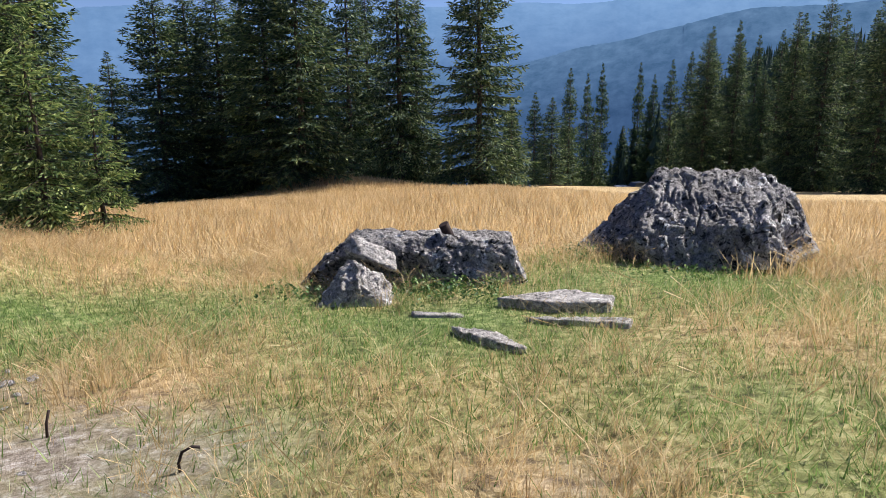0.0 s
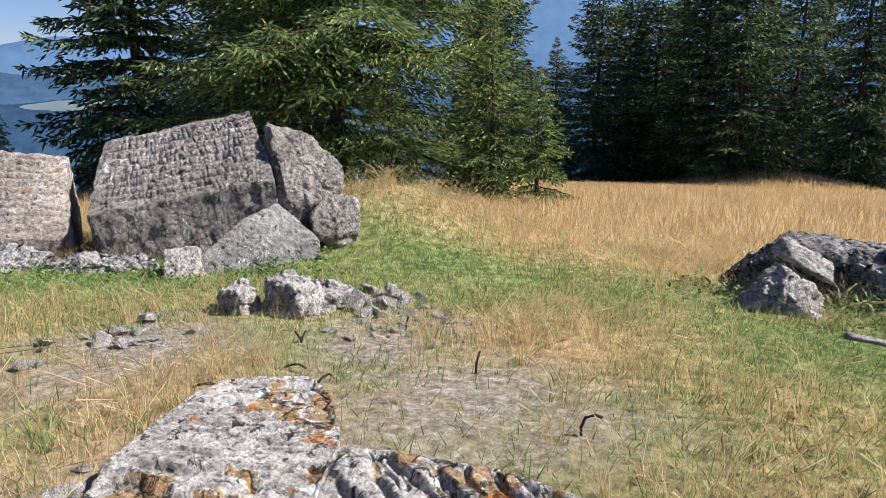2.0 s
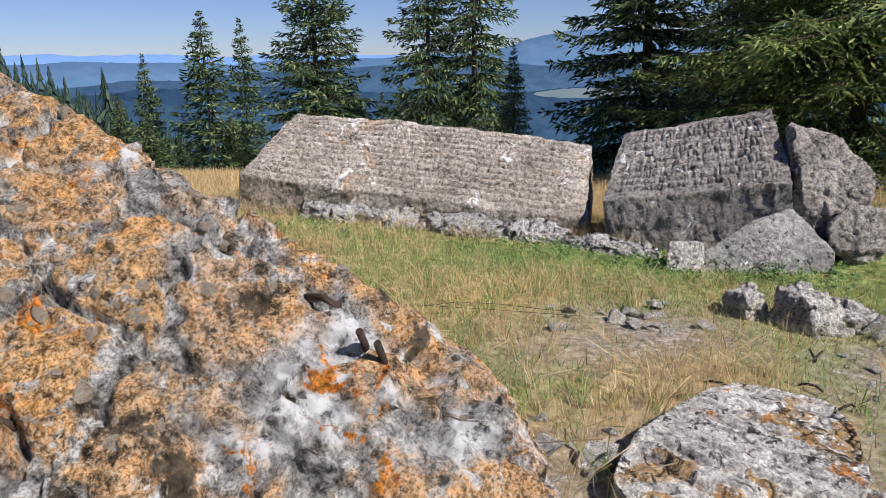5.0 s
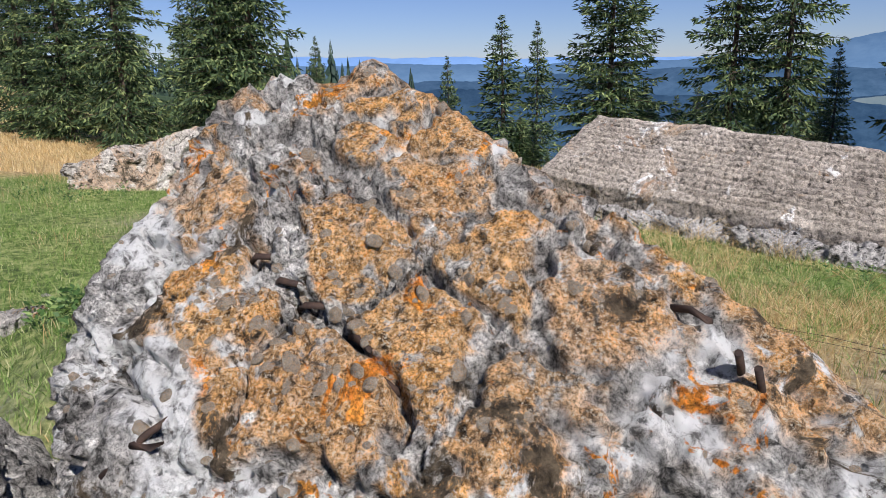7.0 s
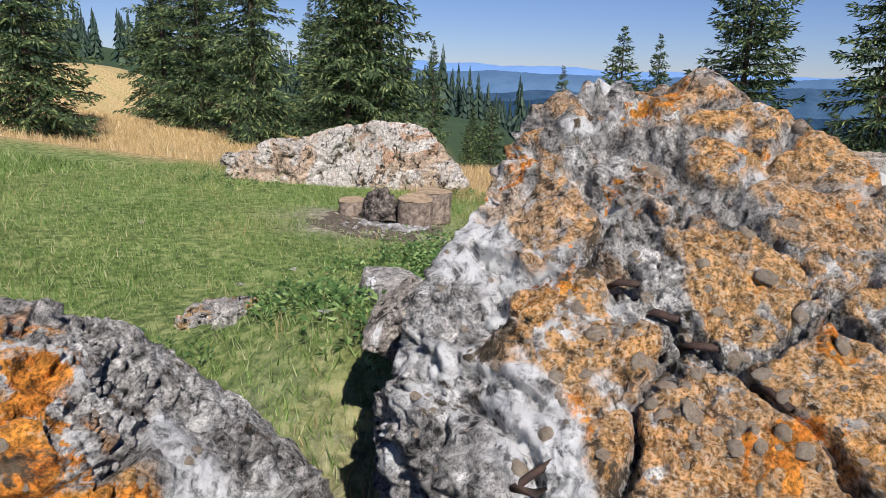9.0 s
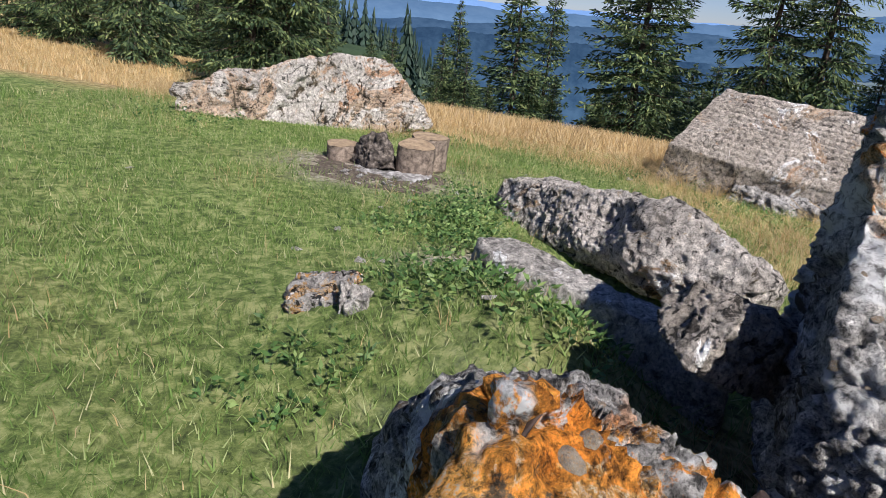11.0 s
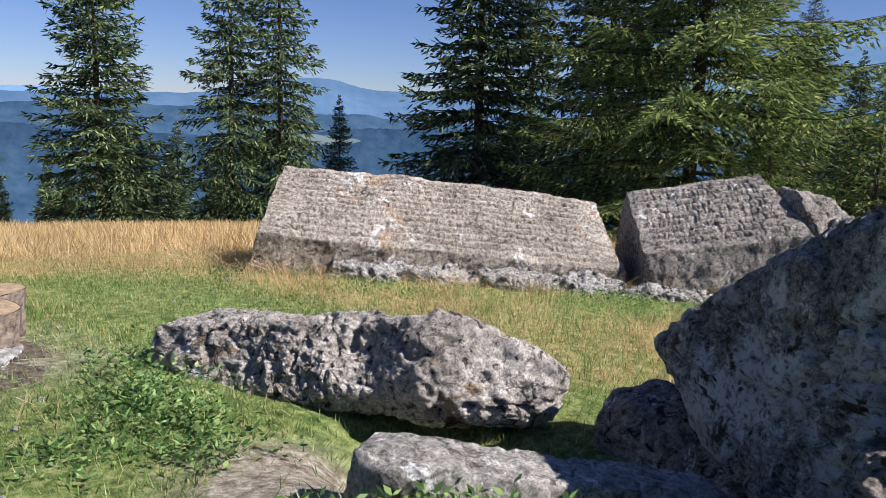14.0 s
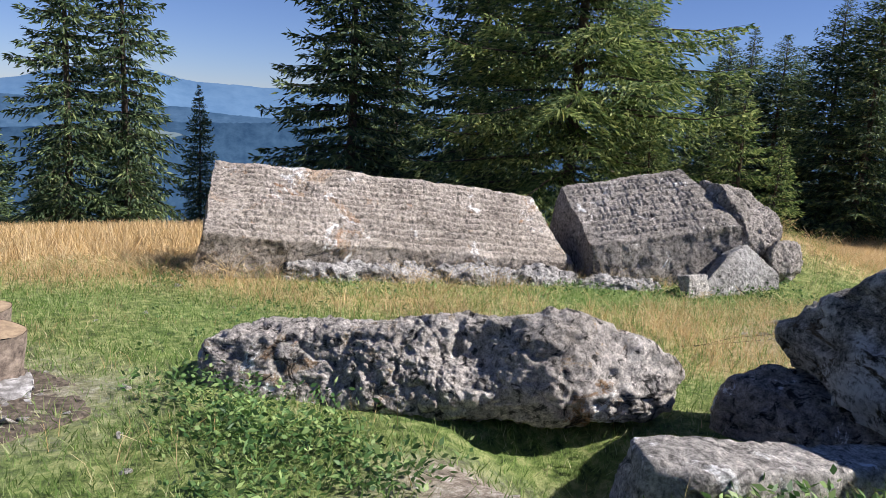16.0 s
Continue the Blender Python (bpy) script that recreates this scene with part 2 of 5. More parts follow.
def make_leaf(name, stops, trans=0.25, rough=0.65):
    m, nt, b = mat(name, rough)
    g = nt.nodes.new("ShaderNodeNewGeometry")
    col = ramp(nt, g.outputs["Random Per Island"], stops)
    c = coords(nt)
    col = mix(nt, 0.6, col, ramp(nt, tex(nt, 0.9, 3, 0.5, 0, c), [(0.3, grey(0.65)), (0.7, grey(1.25))]), 'MULTIPLY')
    nt.links.new(col, b.inputs["Base Color"])
    t = nt.nodes.new("ShaderNodeBsdfTranslucent")
    nt.links.new(col, t.inputs[0])
    mx = nt.nodes.new("ShaderNodeMixShader")
    mx.inputs[0].default_value = trans
    out = nt.nodes["Material Output"]
    nt.links.new(b.outputs[0], mx.inputs[1])
    nt.links.new(t.outputs[0], mx.inputs[2])
    nt.links.new(mx.outputs[0], out.inputs[0])
    return m


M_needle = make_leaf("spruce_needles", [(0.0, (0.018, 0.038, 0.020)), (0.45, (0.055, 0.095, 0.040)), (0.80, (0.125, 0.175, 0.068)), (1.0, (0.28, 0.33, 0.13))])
# Brighter needle copy for big and young spruces: sunlight put into the colour.
M_needle_lit = make_leaf("sunlit_spruce_needles", [(0.0, (0.030, 0.062, 0.024)), (0.4, (0.12, 0.19, 0.065)), (0.72, (0.28, 0.36, 0.12)), (1.0, (0.55, 0.60, 0.24))], 0.45)
# Duller and bluer needle colours, for the distant woods.
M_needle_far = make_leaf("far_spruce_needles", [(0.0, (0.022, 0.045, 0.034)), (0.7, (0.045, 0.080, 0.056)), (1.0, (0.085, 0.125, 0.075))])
M_decid = make_leaf("broad_leaves", [(0.0, (0.09, 0.14, 0.04)), (1.0, (0.22, 0.27, 0.10))], 0.35)
M_gold = make_leaf("dry_grass", [(0.0, (0.45, 0.31, 0.14)), (0.5, (0.62, 0.455, 0.225)), (1.0, (0.78, 0.64, 0.40))], 0.45, 0.8)
M_green = make_leaf("green_grass", [(0.0, (0.09, 0.165, 0.035)), (0.5, (0.19, 0.30, 0.075)), (0.8, (0.32, 0.41, 0.14)), (0.93, (0.46, 0.50, 0.25)), (1.0, (0.66, 0.60, 0.36))], 0.45, 0.7)
M_weed = make_leaf("weed_leaves", [(0.0, (0.035, 0.085, 0.025)), (0.6, (0.12, 0.22, 0.065)), (1.0, (0.32, 0.42, 0.15))], 0.3, 0.5)


def make_bark():
    m, nt, b = mat("spruce_bark", 0.95)
    c = coords(nt)
    nt.links.new(ramp(nt, tex(nt, 14, 8, 0.7, 0.4, c), [(0.3, (0.035, 0.026, 0.02)), (0.7, (0.13, 0.10, 0.08))]), b.inputs["Base Color"])
    bump(nt, b, tex(nt, 40, 6, 0.7, 0, c), 0.8, 0.03)
    return m


M_bark = make_bark()


def make_plain(name, stops, scale=20.0, rough=0.9, bstr=0.5, bd=0.01):
    m, nt, b = mat(name, rough)
    c = coords(nt)
    f = tex(nt, scale, 8, 0.7, 0.2, c)
    nt.links.new(ramp(nt, f, stops), b.inputs["Base Color"])
    bump(nt, b, f, bstr, bd)
    return m


M_char = make_plain("charred_wood", [(0.34, (0.018, 0.016, 0.015)), (0.5, (0.075, 0.062, 0.052)), (0.66, (0.24, 0.205, 0.175))], 18)
M_oldwood = make_plain("weathered_wood", [(0.34, (0.06, 0.046, 0.038)), (0.5, (0.19, 0.15, 0.12)), (0.66, (0.36, 0.29, 0.23))], 16)
M_cut = make_plain("cut_wood", [(0.3, (0.15, 0.11, 0.08)), (0.5, (0.30, 0.22, 0.14)), (0.7, (0.44, 0.34, 0.22))], 12)
M_ash = make_plain("ash", [(0.3, (0.04, 0.038, 0.036)), (0.5, (0.22, 0.21, 0.20)), (0.7, (0.62, 0.61, 0.6))], 9)
M_roadd = make_plain("dirt_road", [(0.3, (0.42, 0.36, 0.27)), (0.7, (0.60, 0.53, 0.42))], 0.6)


def make_ground():
    m, nt, b = mat("meadow_ground", 0.97)
    c = coords(nt)
    zone = nt.nodes.new("ShaderNodeVertexColor")
    zone.layer_name = "zone"
    sep = nt.nodes.new("ShaderNodeSeparateColor")
    nt.links.new(zone.outputs[0], sep.inputs[0])
    fine = tex(nt, 9, 9, 0.75, 0.4, c)
    gold = ramp(nt, fine, [(0.38, (0.20, 0.13, 0.06)), (0.5, (0.47, 0.33, 0.15)), (0.6, (0.68, 0.51, 0.28))])
    green = ramp(nt, fine, [(0.38, (0.05, 0.08, 0.022)), (0.5, (0.16, 0.23, 0.058)), (0.6, (0.35, 0.38, 0.15))])
    bare = ramp(nt, tex(nt, 14, 9, 0.8, 0.2, c), [(0.38, (0.12, 0.095, 0.07)), (0.48, (0.30, 0.25, 0.195)), (0.56, (0.48, 0.42, 0.35)), (0.63, (0.70, 0.66, 0.6))])
    wood = ramp(nt, tex(nt, 0.12, 8, 0.75, 0, c), [(0.3, (0.02, 0.04, 0.018)), (0.7, (0.05, 0.085, 0.035))])
    col = mix(nt, sep.outputs[0], gold, green)
    col = mix(nt, sep.outputs[1], col, bare)
    col = mix(nt, sep.outputs[2], col, wood)
    nt.links.new(col, b.inputs["Base Color"])
    bump(nt, b, tex(nt, 26, 9, 0.8, 0, c), 0.8, 0.05)
    return m


M_ground = make_ground()


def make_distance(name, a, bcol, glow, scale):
    """Wooded mountains seen through kilometres of air: a backdrop with the haze painted as blue colour and a little
    glow.
    """
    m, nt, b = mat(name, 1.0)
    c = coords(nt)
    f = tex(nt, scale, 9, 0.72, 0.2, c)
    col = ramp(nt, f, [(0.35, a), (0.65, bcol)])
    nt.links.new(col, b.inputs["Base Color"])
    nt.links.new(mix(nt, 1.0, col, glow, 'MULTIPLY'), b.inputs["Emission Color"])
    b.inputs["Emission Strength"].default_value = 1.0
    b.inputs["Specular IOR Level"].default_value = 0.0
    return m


# Haze painted by distance, from dark near hills to the pale far range.
M_far0 = make_distance("hazy_hill_woods", (0.016, 0.036, 0.060), (0.035, 0.066, 0.095), (0.35, 0.45, 0.7), 0.05)
M_far1 = make_distance("hazy_near_ridge", (0.024, 0.050, 0.078), (0.046, 0.080, 0.115), (0.5, 0.6, 0.85), 0.03)
M_far2 = make_distance("hazy_middle_ridge", (0.055, 0.100, 0.155), (0.075, 0.125, 0.18), (0.5, 0.6, 0.8), 0.012)
M_far3 = make_distance("hazy_far_ridge", (0.11, 0.185, 0.31), (0.13, 0.21, 0.34), (0.55, 0.7, 0.92), 0.006)


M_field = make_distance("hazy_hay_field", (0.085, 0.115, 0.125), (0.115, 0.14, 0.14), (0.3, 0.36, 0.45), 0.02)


# ---- helpers for meshes ----
def mesh_ob(name, verts, faces, material, parent=None, smooth=True):
    me = bpy.data.meshes.new(name)
    me.from_pydata([tuple(v) for v in verts], [], [tuple(f) for f in faces])
    me.materials.append(material)
    if smooth:
        me.polygons.foreach_set("use_smooth", [True] * len(me.polygons))
    me.update()
    ob = new(name, me)
    if parent:
        ob.parent = parent
    return ob


def fast_mesh(name, verts, tris, material, parent=None):
    """A mesh from a vertex array and an array of triangles or quads."""
    me = bpy.data.meshes.new(name)
    verts = np.asarray(verts, np.float32)
    tris = np.asarray(tris, np.int32)
    k = tris.shape[1]
    me.vertices.add(len(verts))
    me.vertices.foreach_set("co", verts.ravel())
    me.loops.add(tris.size)
    me.loops.foreach_set("vertex_index", tris.ravel())
    me.polygons.add(len(tris))
    me.polygons.foreach_set("loop_start", np.arange(0, tris.size, k, dtype=np.int32))
    me.update(calc_edges=True)
    me.materials.append(material)
    ob = new(name, me)
    if parent:
        ob.parent = parent
    return ob


def part(name, bm, material, parent, label=""):
    me = bpy.data.meshes.new(name)
    bm.to_mesh(me)
    bm.free()
    me.materials.append(material)
    ob = new(name, me)
    ob.parent = parent
    return tagged(ob, label)


def sst(a, b, x):
    u = np.clip((np.asarray(x, float) - a) / (b - a), 0, 1)
    return u * u * (3 - 2 * u)


def hull_planes(pts):
    bm = bmesh.new()
    for p in pts:
        bm.verts.new(p)
    bmesh.ops.convex_hull(bm, input=bm.verts)
    out = []
    c = sum((Vector(p) for p in pts), Vector()) / len(pts)
    bm.normal_update()
    for f in bm.faces:
        n = f.normal.copy()
        d = n.dot(f.verts[0].co - c)
        if d < 0:
            n, d = -n, -d
        if d > 1e-4:
            out.append((*n, d))
    bm.free()
    return np.array(c), np.array(out)


FOOT = []


PERM = np.random.RandomState(3).permutation(256)
PERM = np.concatenate([PERM, PERM, PERM])
GRAD = np.random.RandomState(4).normal(size=(256, 3))
GRAD /= np.linalg.norm(GRAD, axis=1)[:, None]
JIT = np.random.RandomState(6).rand(256, 4)


def vnoise(p):
    """Gradient noise for an array of points, about -0.7 to 0.7."""
    p = np.asarray(p, float)
    i = np.floor(p).astype(int)
    f = p - i
    w = f * f * f * (f * (f * 6 - 15) + 10)
    i &= 255
    out = 0
    for dx in (0, 1):
        for dy in (0, 1):
            for dz in (0, 1):
                h = PERM[PERM[PERM[i[:, 0] + dx] + i[:, 1] + dy] + i[:, 2] + dz]
                g = (GRAD[h] * (f - (dx, dy, dz))).sum(1)
                out = out + g * (w[:, 0] if dx else 1 - w[:, 0]) * (w[:, 1] if dy else 1 - w[:, 1]) * (w[:, 2] if dz else 1 - w[:, 2])
    return out


def vfbm(p, scale, octs=4, seed=0.0, gain=0.5):
    p = np.asarray(p, float) * scale + (seed, -seed, 2 * seed)
    out, a = 0, 1.0
    for _ in range(octs):
        out = out + a * vnoise(p)
        p, a = p * 2.03 + 11.7, a * gain
    return out


def vcell(p):
    """Cells: distance to the nearest and the second nearest centre, and a random number for each cell."""
    p = np.asarray(p, float)
    i = np.floor(p).astype(int)
    f1, f2, rid = np.full(len(p), 9.0), np.full(len(p), 9.0), np.zeros(len(p))
    for dx in (-1, 0, 1):
        for dy in (-1, 0, 1):
            for dz in (-1, 0, 1):
                c = i + (dx, dy, dz)
                k = c & 255
                h = PERM[PERM[PERM[k[:, 0]] + k[:, 1]] + k[:, 2]]
                d = np.linalg.norm(c + JIT[h, :3] - p, axis=1)
                closer = d < f1
                f2 = np.where(closer, f1, np.minimum(f2, d))
                rid = np.where(closer, JIT[h, 3], rid)
                f1 = np.where(closer, d, f1)
    return f1, f2, rid


def rock(name, pts, sub, material, rough=0.06, soft=14.0, seed=0.0, freq=2.2, pits=0.0, chunk=0.0, fine=0.012, foot=True, bias=None, lumps=(), face=None, strata=None):
    """A boulder: a hull with rounded edges, broken by noise at several scales; lumps swell or dent it, face breaks it into plates, strata grooves it."""
    c, pl = hull_planes(pts)
    if foot:
        FOOT.append((c, pl))
    half = np.maximum(np.ptp(np.array(pts), axis=0) / 2, 0.05)
    bm = bmesh.new()
    bmesh.ops.create_icosphere(bm, subdivisions=sub, radius=1)
    dirs = np.array([v.co[:] for v in bm.verts])
    if bias is not None:
        dirs = dirs + np.array(bias)
        dirs /= np.linalg.norm(dirs, axis=1)[:, None]
    dirs = dirs * half
    faces = [[v.index for v in f.verts] for f in bm.faces]
    bm.free()
    q = dirs @ pl[:, :3].T / pl[:, 3]
    q = np.maximum(q, 1e-3)
    m = q.max(1)
    r = 1.0 / (m * (np.exp(soft * (q / m[:, None] - 1)).sum(1)) ** (1 / soft))
    v = dirs * r[:, None]
    n = dirs @ np.diag(1 / half ** 2)
    near = (np.exp(soft * (q / m[:, None] - 1))) @ pl[:, :3]
    n = near / np.linalg.norm(near, axis=1)[:, None]
    p = v + c
    d = rough * vfbm(p, freq, 4, seed) + fine * vfbm(p, freq * 9, 3, seed + 5, 0.6)
    if chunk:
        for k, amp in ((freq * 0.9, 1.0), (freq * 2.6, 0.5)):
            warp = np.stack([vfbm(p, freq * 1.5, 3, seed + q * 3.3) for q in range(3)], 1)
            f1, f2, rid = vcell(p * k + warp * 0.55 + seed)
            gap = np.clip((f2 - f1) / 0.16, 0, 1)
            d += amp * chunk * ((rid - 0.5) * 1.3 * gap ** 0.5 - 0.75 * (1 - gap) ** 2)
    if pits:
        k = vfbm(p, 7.0, 2, seed + 2)
        d -= pits * 1.6 * np.maximum(k - 0.16, 0)
    for lx, ly, lz, lr, lh in lumps:
        d += lh * np.exp(-((p - (lx, ly, lz)) ** 2).sum(1) / (lr * lr))
    if strata:
        (ax, ay), across, amp = strata
        u, w = p[:, 0] * ax + p[:, 1] * ay, -p[:, 0] * ay + p[:, 1] * ax
        q = np.stack([u * 0.9, w * across + 0.8 * vfbm(p, 2.0, 2, seed), np.full(len(u), seed)], 1)
        g = 1 - np.abs(vfbm(q, 1.0, 3, seed + 1, 0.55)) * 3.2
        d -= amp * np.clip(g, 0, 1) ** 2 * (n[:, 2] > 0.3)
    zone = None
    if face:
        warp = np.stack([vfbm(p, 3.0, 3, seed + k * 7.1) for k in range(3)], 1)
        f1, f2, rid = vcell(p * face["size"] + warp * 0.5 + seed)
        gap = np.clip((f2 - f1) / 0.20, 0, 1)
        where = face["lichen"](p) + 0.55 * vfbm(p, 4.0, 4, seed + 9)
        grown = sst(0.35, 0.55, where)
        plate = (rid > face["bare"]) * sst(0.35, 0.75, gap + 0.9 * vfbm(p, 8, 4, seed + 3))
        g1, g2, gid = vcell(p * 11 + warp * 0.8)
        g3, g4, hid = vcell(p * 26 + warp)
        crumb = 0.075 * (gid - 0.60) * np.clip((g2 - g1) / 0.10, 0, 1) - 0.02 * (g2 - g1 < 0.07) + 0.034 * (hid - 0.5) * np.clip((g4 - g3) / 0.12, 0, 1)
        d += np.where(plate > 0, plate, 0) * 0.014 + (1 - 0.80 * plate) * crumb - 0.035 * (1 - gap) ** 3 * (vfbm(p, 2.5, 2, seed + 4) > -0.1)
        pale = sst(0.45, 0.62, face["pale"](p) + 0.7 * vfbm(p, 4.5, 4, seed + 12))
        patch = np.maximum(plate, 0.95 * sst(0.12, 0.24, vfbm(p, 5.0, 4, seed + 15)) * sst(0.06, 0.2, gap))
        zone = np.stack([patch * grown, rid, grown, pale], 1)
    out = p + n * d[:, None]
    base = c.copy()
    base[2] = out[:, 2].min()
    ob = mesh_ob(name, out - base, faces, material)
    ob.location = base
    if zone is not None:
        at = ob.data.color_attributes.new("zone", 'FLOAT_COLOR', 'POINT')
        at.data.foreach_set("color", np.array(zone, np.float32).ravel())
    return ob


def tube(name, pts, radius, material, parent=None, sides=8):
    """A bent bar along a few points."""
    bm = bmesh.new()
    rings = []
    pts = [Vector(p) for p in pts]
    for i, p in enumerate(pts):
        t = (pts[min(i + 1, len(pts) - 1)] - pts[max(i - 1, 0)]).normalized()
        a = t.orthogonal().normalized()
        b = t.cross(a)
        rings.append([bm.verts.new(p + (a * math.cos(k * 2 * math.pi / sides) + b * math.sin(k * 2 * math.pi / sides)) * radius) for k in range(sides)])
    for r0, r1 in zip(rings, rings[1:]):
        for k in range(sides):
            bm.faces.new((r0[k], r0[(k + 1) % sides], r1[(k + 1) % sides], r1[k]))
    bm.faces.new(rings[0][::-1])
    bm.faces.new(rings[-1])
    for f in bm.faces:
        f.smooth = len(f.verts) == 4
    bmesh.ops.recalc_face_normals(bm, faces=bm.faces)
    if parent is None:
        me = bpy.data.meshes.new(name)
        bm.to_mesh(me)
        bm.free()
        me.materials.append(material)
        return new(name, me)
    inv = parent.matrix_basis.inverted()
    bm.transform(inv)
    return part(name, bm, material, parent)


# ---- ground ----
def near_z(x, y):
    x, y = np.asarray(x, float), np.asarray(y, float)
    z = 0.045 * np.minimum(x, 2) - 0.02 * np.maximum(x - 2, 0) - 0.068 * y
    yp = np.maximum(y, 0)
    left = 0.0013 * yp ** 2
    yr = np.minimum(yp, 25)
    right = 0.0020 * yr ** 2 + (yp - yr) * 0.062
    k = sst(2, 11, x)
    z = z - left * (1 - k) - right * k
    z = z - 0.0013 * np.maximum(-x - 5, 0) ** 2 * sst(-18, -6, y)
    z = z + 1.0 * np.exp(-(((x + 5.6) / 4.5) ** 2 + ((y - 37) / 3.0) ** 2))
    z = z + 0.34 * np.exp(-(((x + 4.15) / 0.95) ** 2 + ((y + 2.85) / 0.7) ** 2)) - 0.55 * np.exp(-(((x + 5.12) / 0.62) ** 2 + ((y + 1.90) / 0.46) ** 2))
    z = z + 0.28 * np.exp(-(((x + 3.45) / 0.55) ** 2 + ((y + 2.42) / 0.42) ** 2))
    z = z - 0.003 * np.maximum(-x - 13, 0) ** 2 * sst(-18, -6, y) * sst(60, 30, -x) - 6.6 * sst(30, 60, -x) * sst(-18, -6, y)
    z = z - 2.2 * sst(10.5, 27, -x) * sst(-3, -13, y) + 3.4 * np.exp(-(((x + 60) / 11) ** 2 + ((y + 46) / 10) ** 2))
    z = z + 0.8 * np.exp(-(((x + 6.1) / 1.7) ** 2 + ((y - 7.9) / 1.6) ** 2))
    return z


def far_z(x, y):
    az = np.degrees(np.arctan2(-x, y))
    r = np.hypot(x, y)
    hill_r = sst(-2, -26, az) * sst(-80, -50, az)
    fall = np.interp(az, [70, 84, 90, 94.5, 98, 102, 112, 124, 135, 160, 178], [-0.40, -0.24, -0.135, -0.10, -0.075, -0.055, -0.035, 0.010, 0.035, 0.035, -0.40])
    hill_l = sst(70, 84, az) * sst(180, 172, az)
    base = -60 - 0.2 * r
    base = base + hill_r * (60 + 0.2 * r + 0.035 * np.minimum(r, 420) - 9)
    base = base * (1 - hill_l) + hill_l * (fall * np.minimum(r, 330) - 0.35 * np.maximum(r - 330, 0))
    return base


def ground_z(x, y):
    r = np.hypot(x, y)
    k = sst(75, 260, r)
    return near_z(x, y) * (1 - k) + far_z(np.asarray(x, float), np.asarray(y, float)) * k


def wob(x, y, s, seed=0.0):
    x, y = np.broadcast_arrays(np.asarray(x, float), np.asarray(y, float))
    p = np.stack([x.ravel() * s + seed, y.ravel() * s - seed, np.full(x.size, seed)], 1)
    return (vnoise(p) * 1.35).reshape(x.shape)


def blob(x, y, cx, cy, r):
    return np.exp(-(((x - cx) ** 2 + (y - cy) ** 2) / (r * r)))


def greenness(x, y):
    """1 where the grass is short and green, 0 where it is tall and dry."""
    x, y = np.asarray(x, float), np.asarray(y, float)
    n = wob(x, y, 0.45) * 0.5 + wob(x, y, 1.3, 3.0) * 0.4 + wob(x, y, 3.7, 6.0) * 0.2
    lawn = sst(1.9, 0.0, y - 0.25 * (x + 6) + n * 0.9 + 1.6 * blob(x, y, -6.2, 0.9, 1.3)) * sst(-3.0, -4.0, x) * sst(-13.5, -11.0, x + 0.4 * n)
    lawn = np.maximum(lawn, sst(-1.0, -3.0, y) * sst(-11.2, -9.6, x + 0.8 * n - 0.9 * sst(-8, -3, y)))
    front = 0.40 * sst(8.6, 6.6, y + n) * sst(-9.5, -7.0, x) + 0.75 * n
    front += 0.6 * blob(x, y, 1.6, 3.4, 1.3) + 0.5 * blob(x, y, -2.6, 6.3, 1.2) + 0.6 * blob(x, y, 2.0, 7.0, 1.4) + 0.7 * blob(x, y, -5.0, 5.8, 1.3) + 0.4 * blob(x, y, 0.0, 5.6, 1.2) + 0.4 * blob(x, y, -7.0, 3.4, 1.0)
    front -= 0.5 * blob(x, y, 0.4, 2.9, 0.7) + 0.45 * blob(x, y, -1.9, 4.4, 0.9) + 0.5 * blob(x, y, 2.3, 4.7, 0.8) + 0.6 * blob(x, y, -3.6, 1.4, 1.0)
    front = np.where((y < 0.5) & (x < -3), np.maximum(0.15 + 0.5 * n, front), front)
    front += 0.55 * (blob(x, y, -7.5, 3.5, 0.8) + blob(x, y, -8.5, 2.5, 0.8) + blob(x, y, -9.5, 1.4, 0.8) + blob(x, y, -6.5, 4.3, 0.8))
    far = sst(8.5, 10.5, y)
    return np.clip(np.maximum(lawn * (0.97 + 0.3 * n), front * (1 - far) + (0.04 + 0.25 * n) * far), 0, 1)


def bareness(x, y):
    x, y = np.asarray(x, float), np.asarray(y, float)
    n = wob(x, y, 1.3, 7.0) * 0.6 + wob(x, y, 4.0, 9.0) * 0.5
    b = 1.0 * blob(x, y, -2.0, 3.0, 1.15) + 0.9 * blob(x, y, -3.3, 4.1, 0.7) + 0.9 * blob(x, y, -4.7, 2.9, 0.8) + 0.55 * blob(x, y, -4.3, 1.7, 0.9) + 0.8 * blob(x, y, -2.6, 1.3, 0.7)
    b += 1.5 * blob(x, y, -8.5, -3.85, 1.0) + 1.3 * blob(x, y, -5.2, -2.3, 0.5) + 1.8 * blob(x, y, -5.2, -2.62, 0.55) + 0.6 * blob(x, y, -1.9, -2.6, 1.0) + 0.15 * blob(x, y, -3.3, -2.8, 0.8) + 0.4 * blob(x, y, 0.5, 2.8, 0.6)
    return np.clip(b * (1 + n) - 0.15, 0, 1)


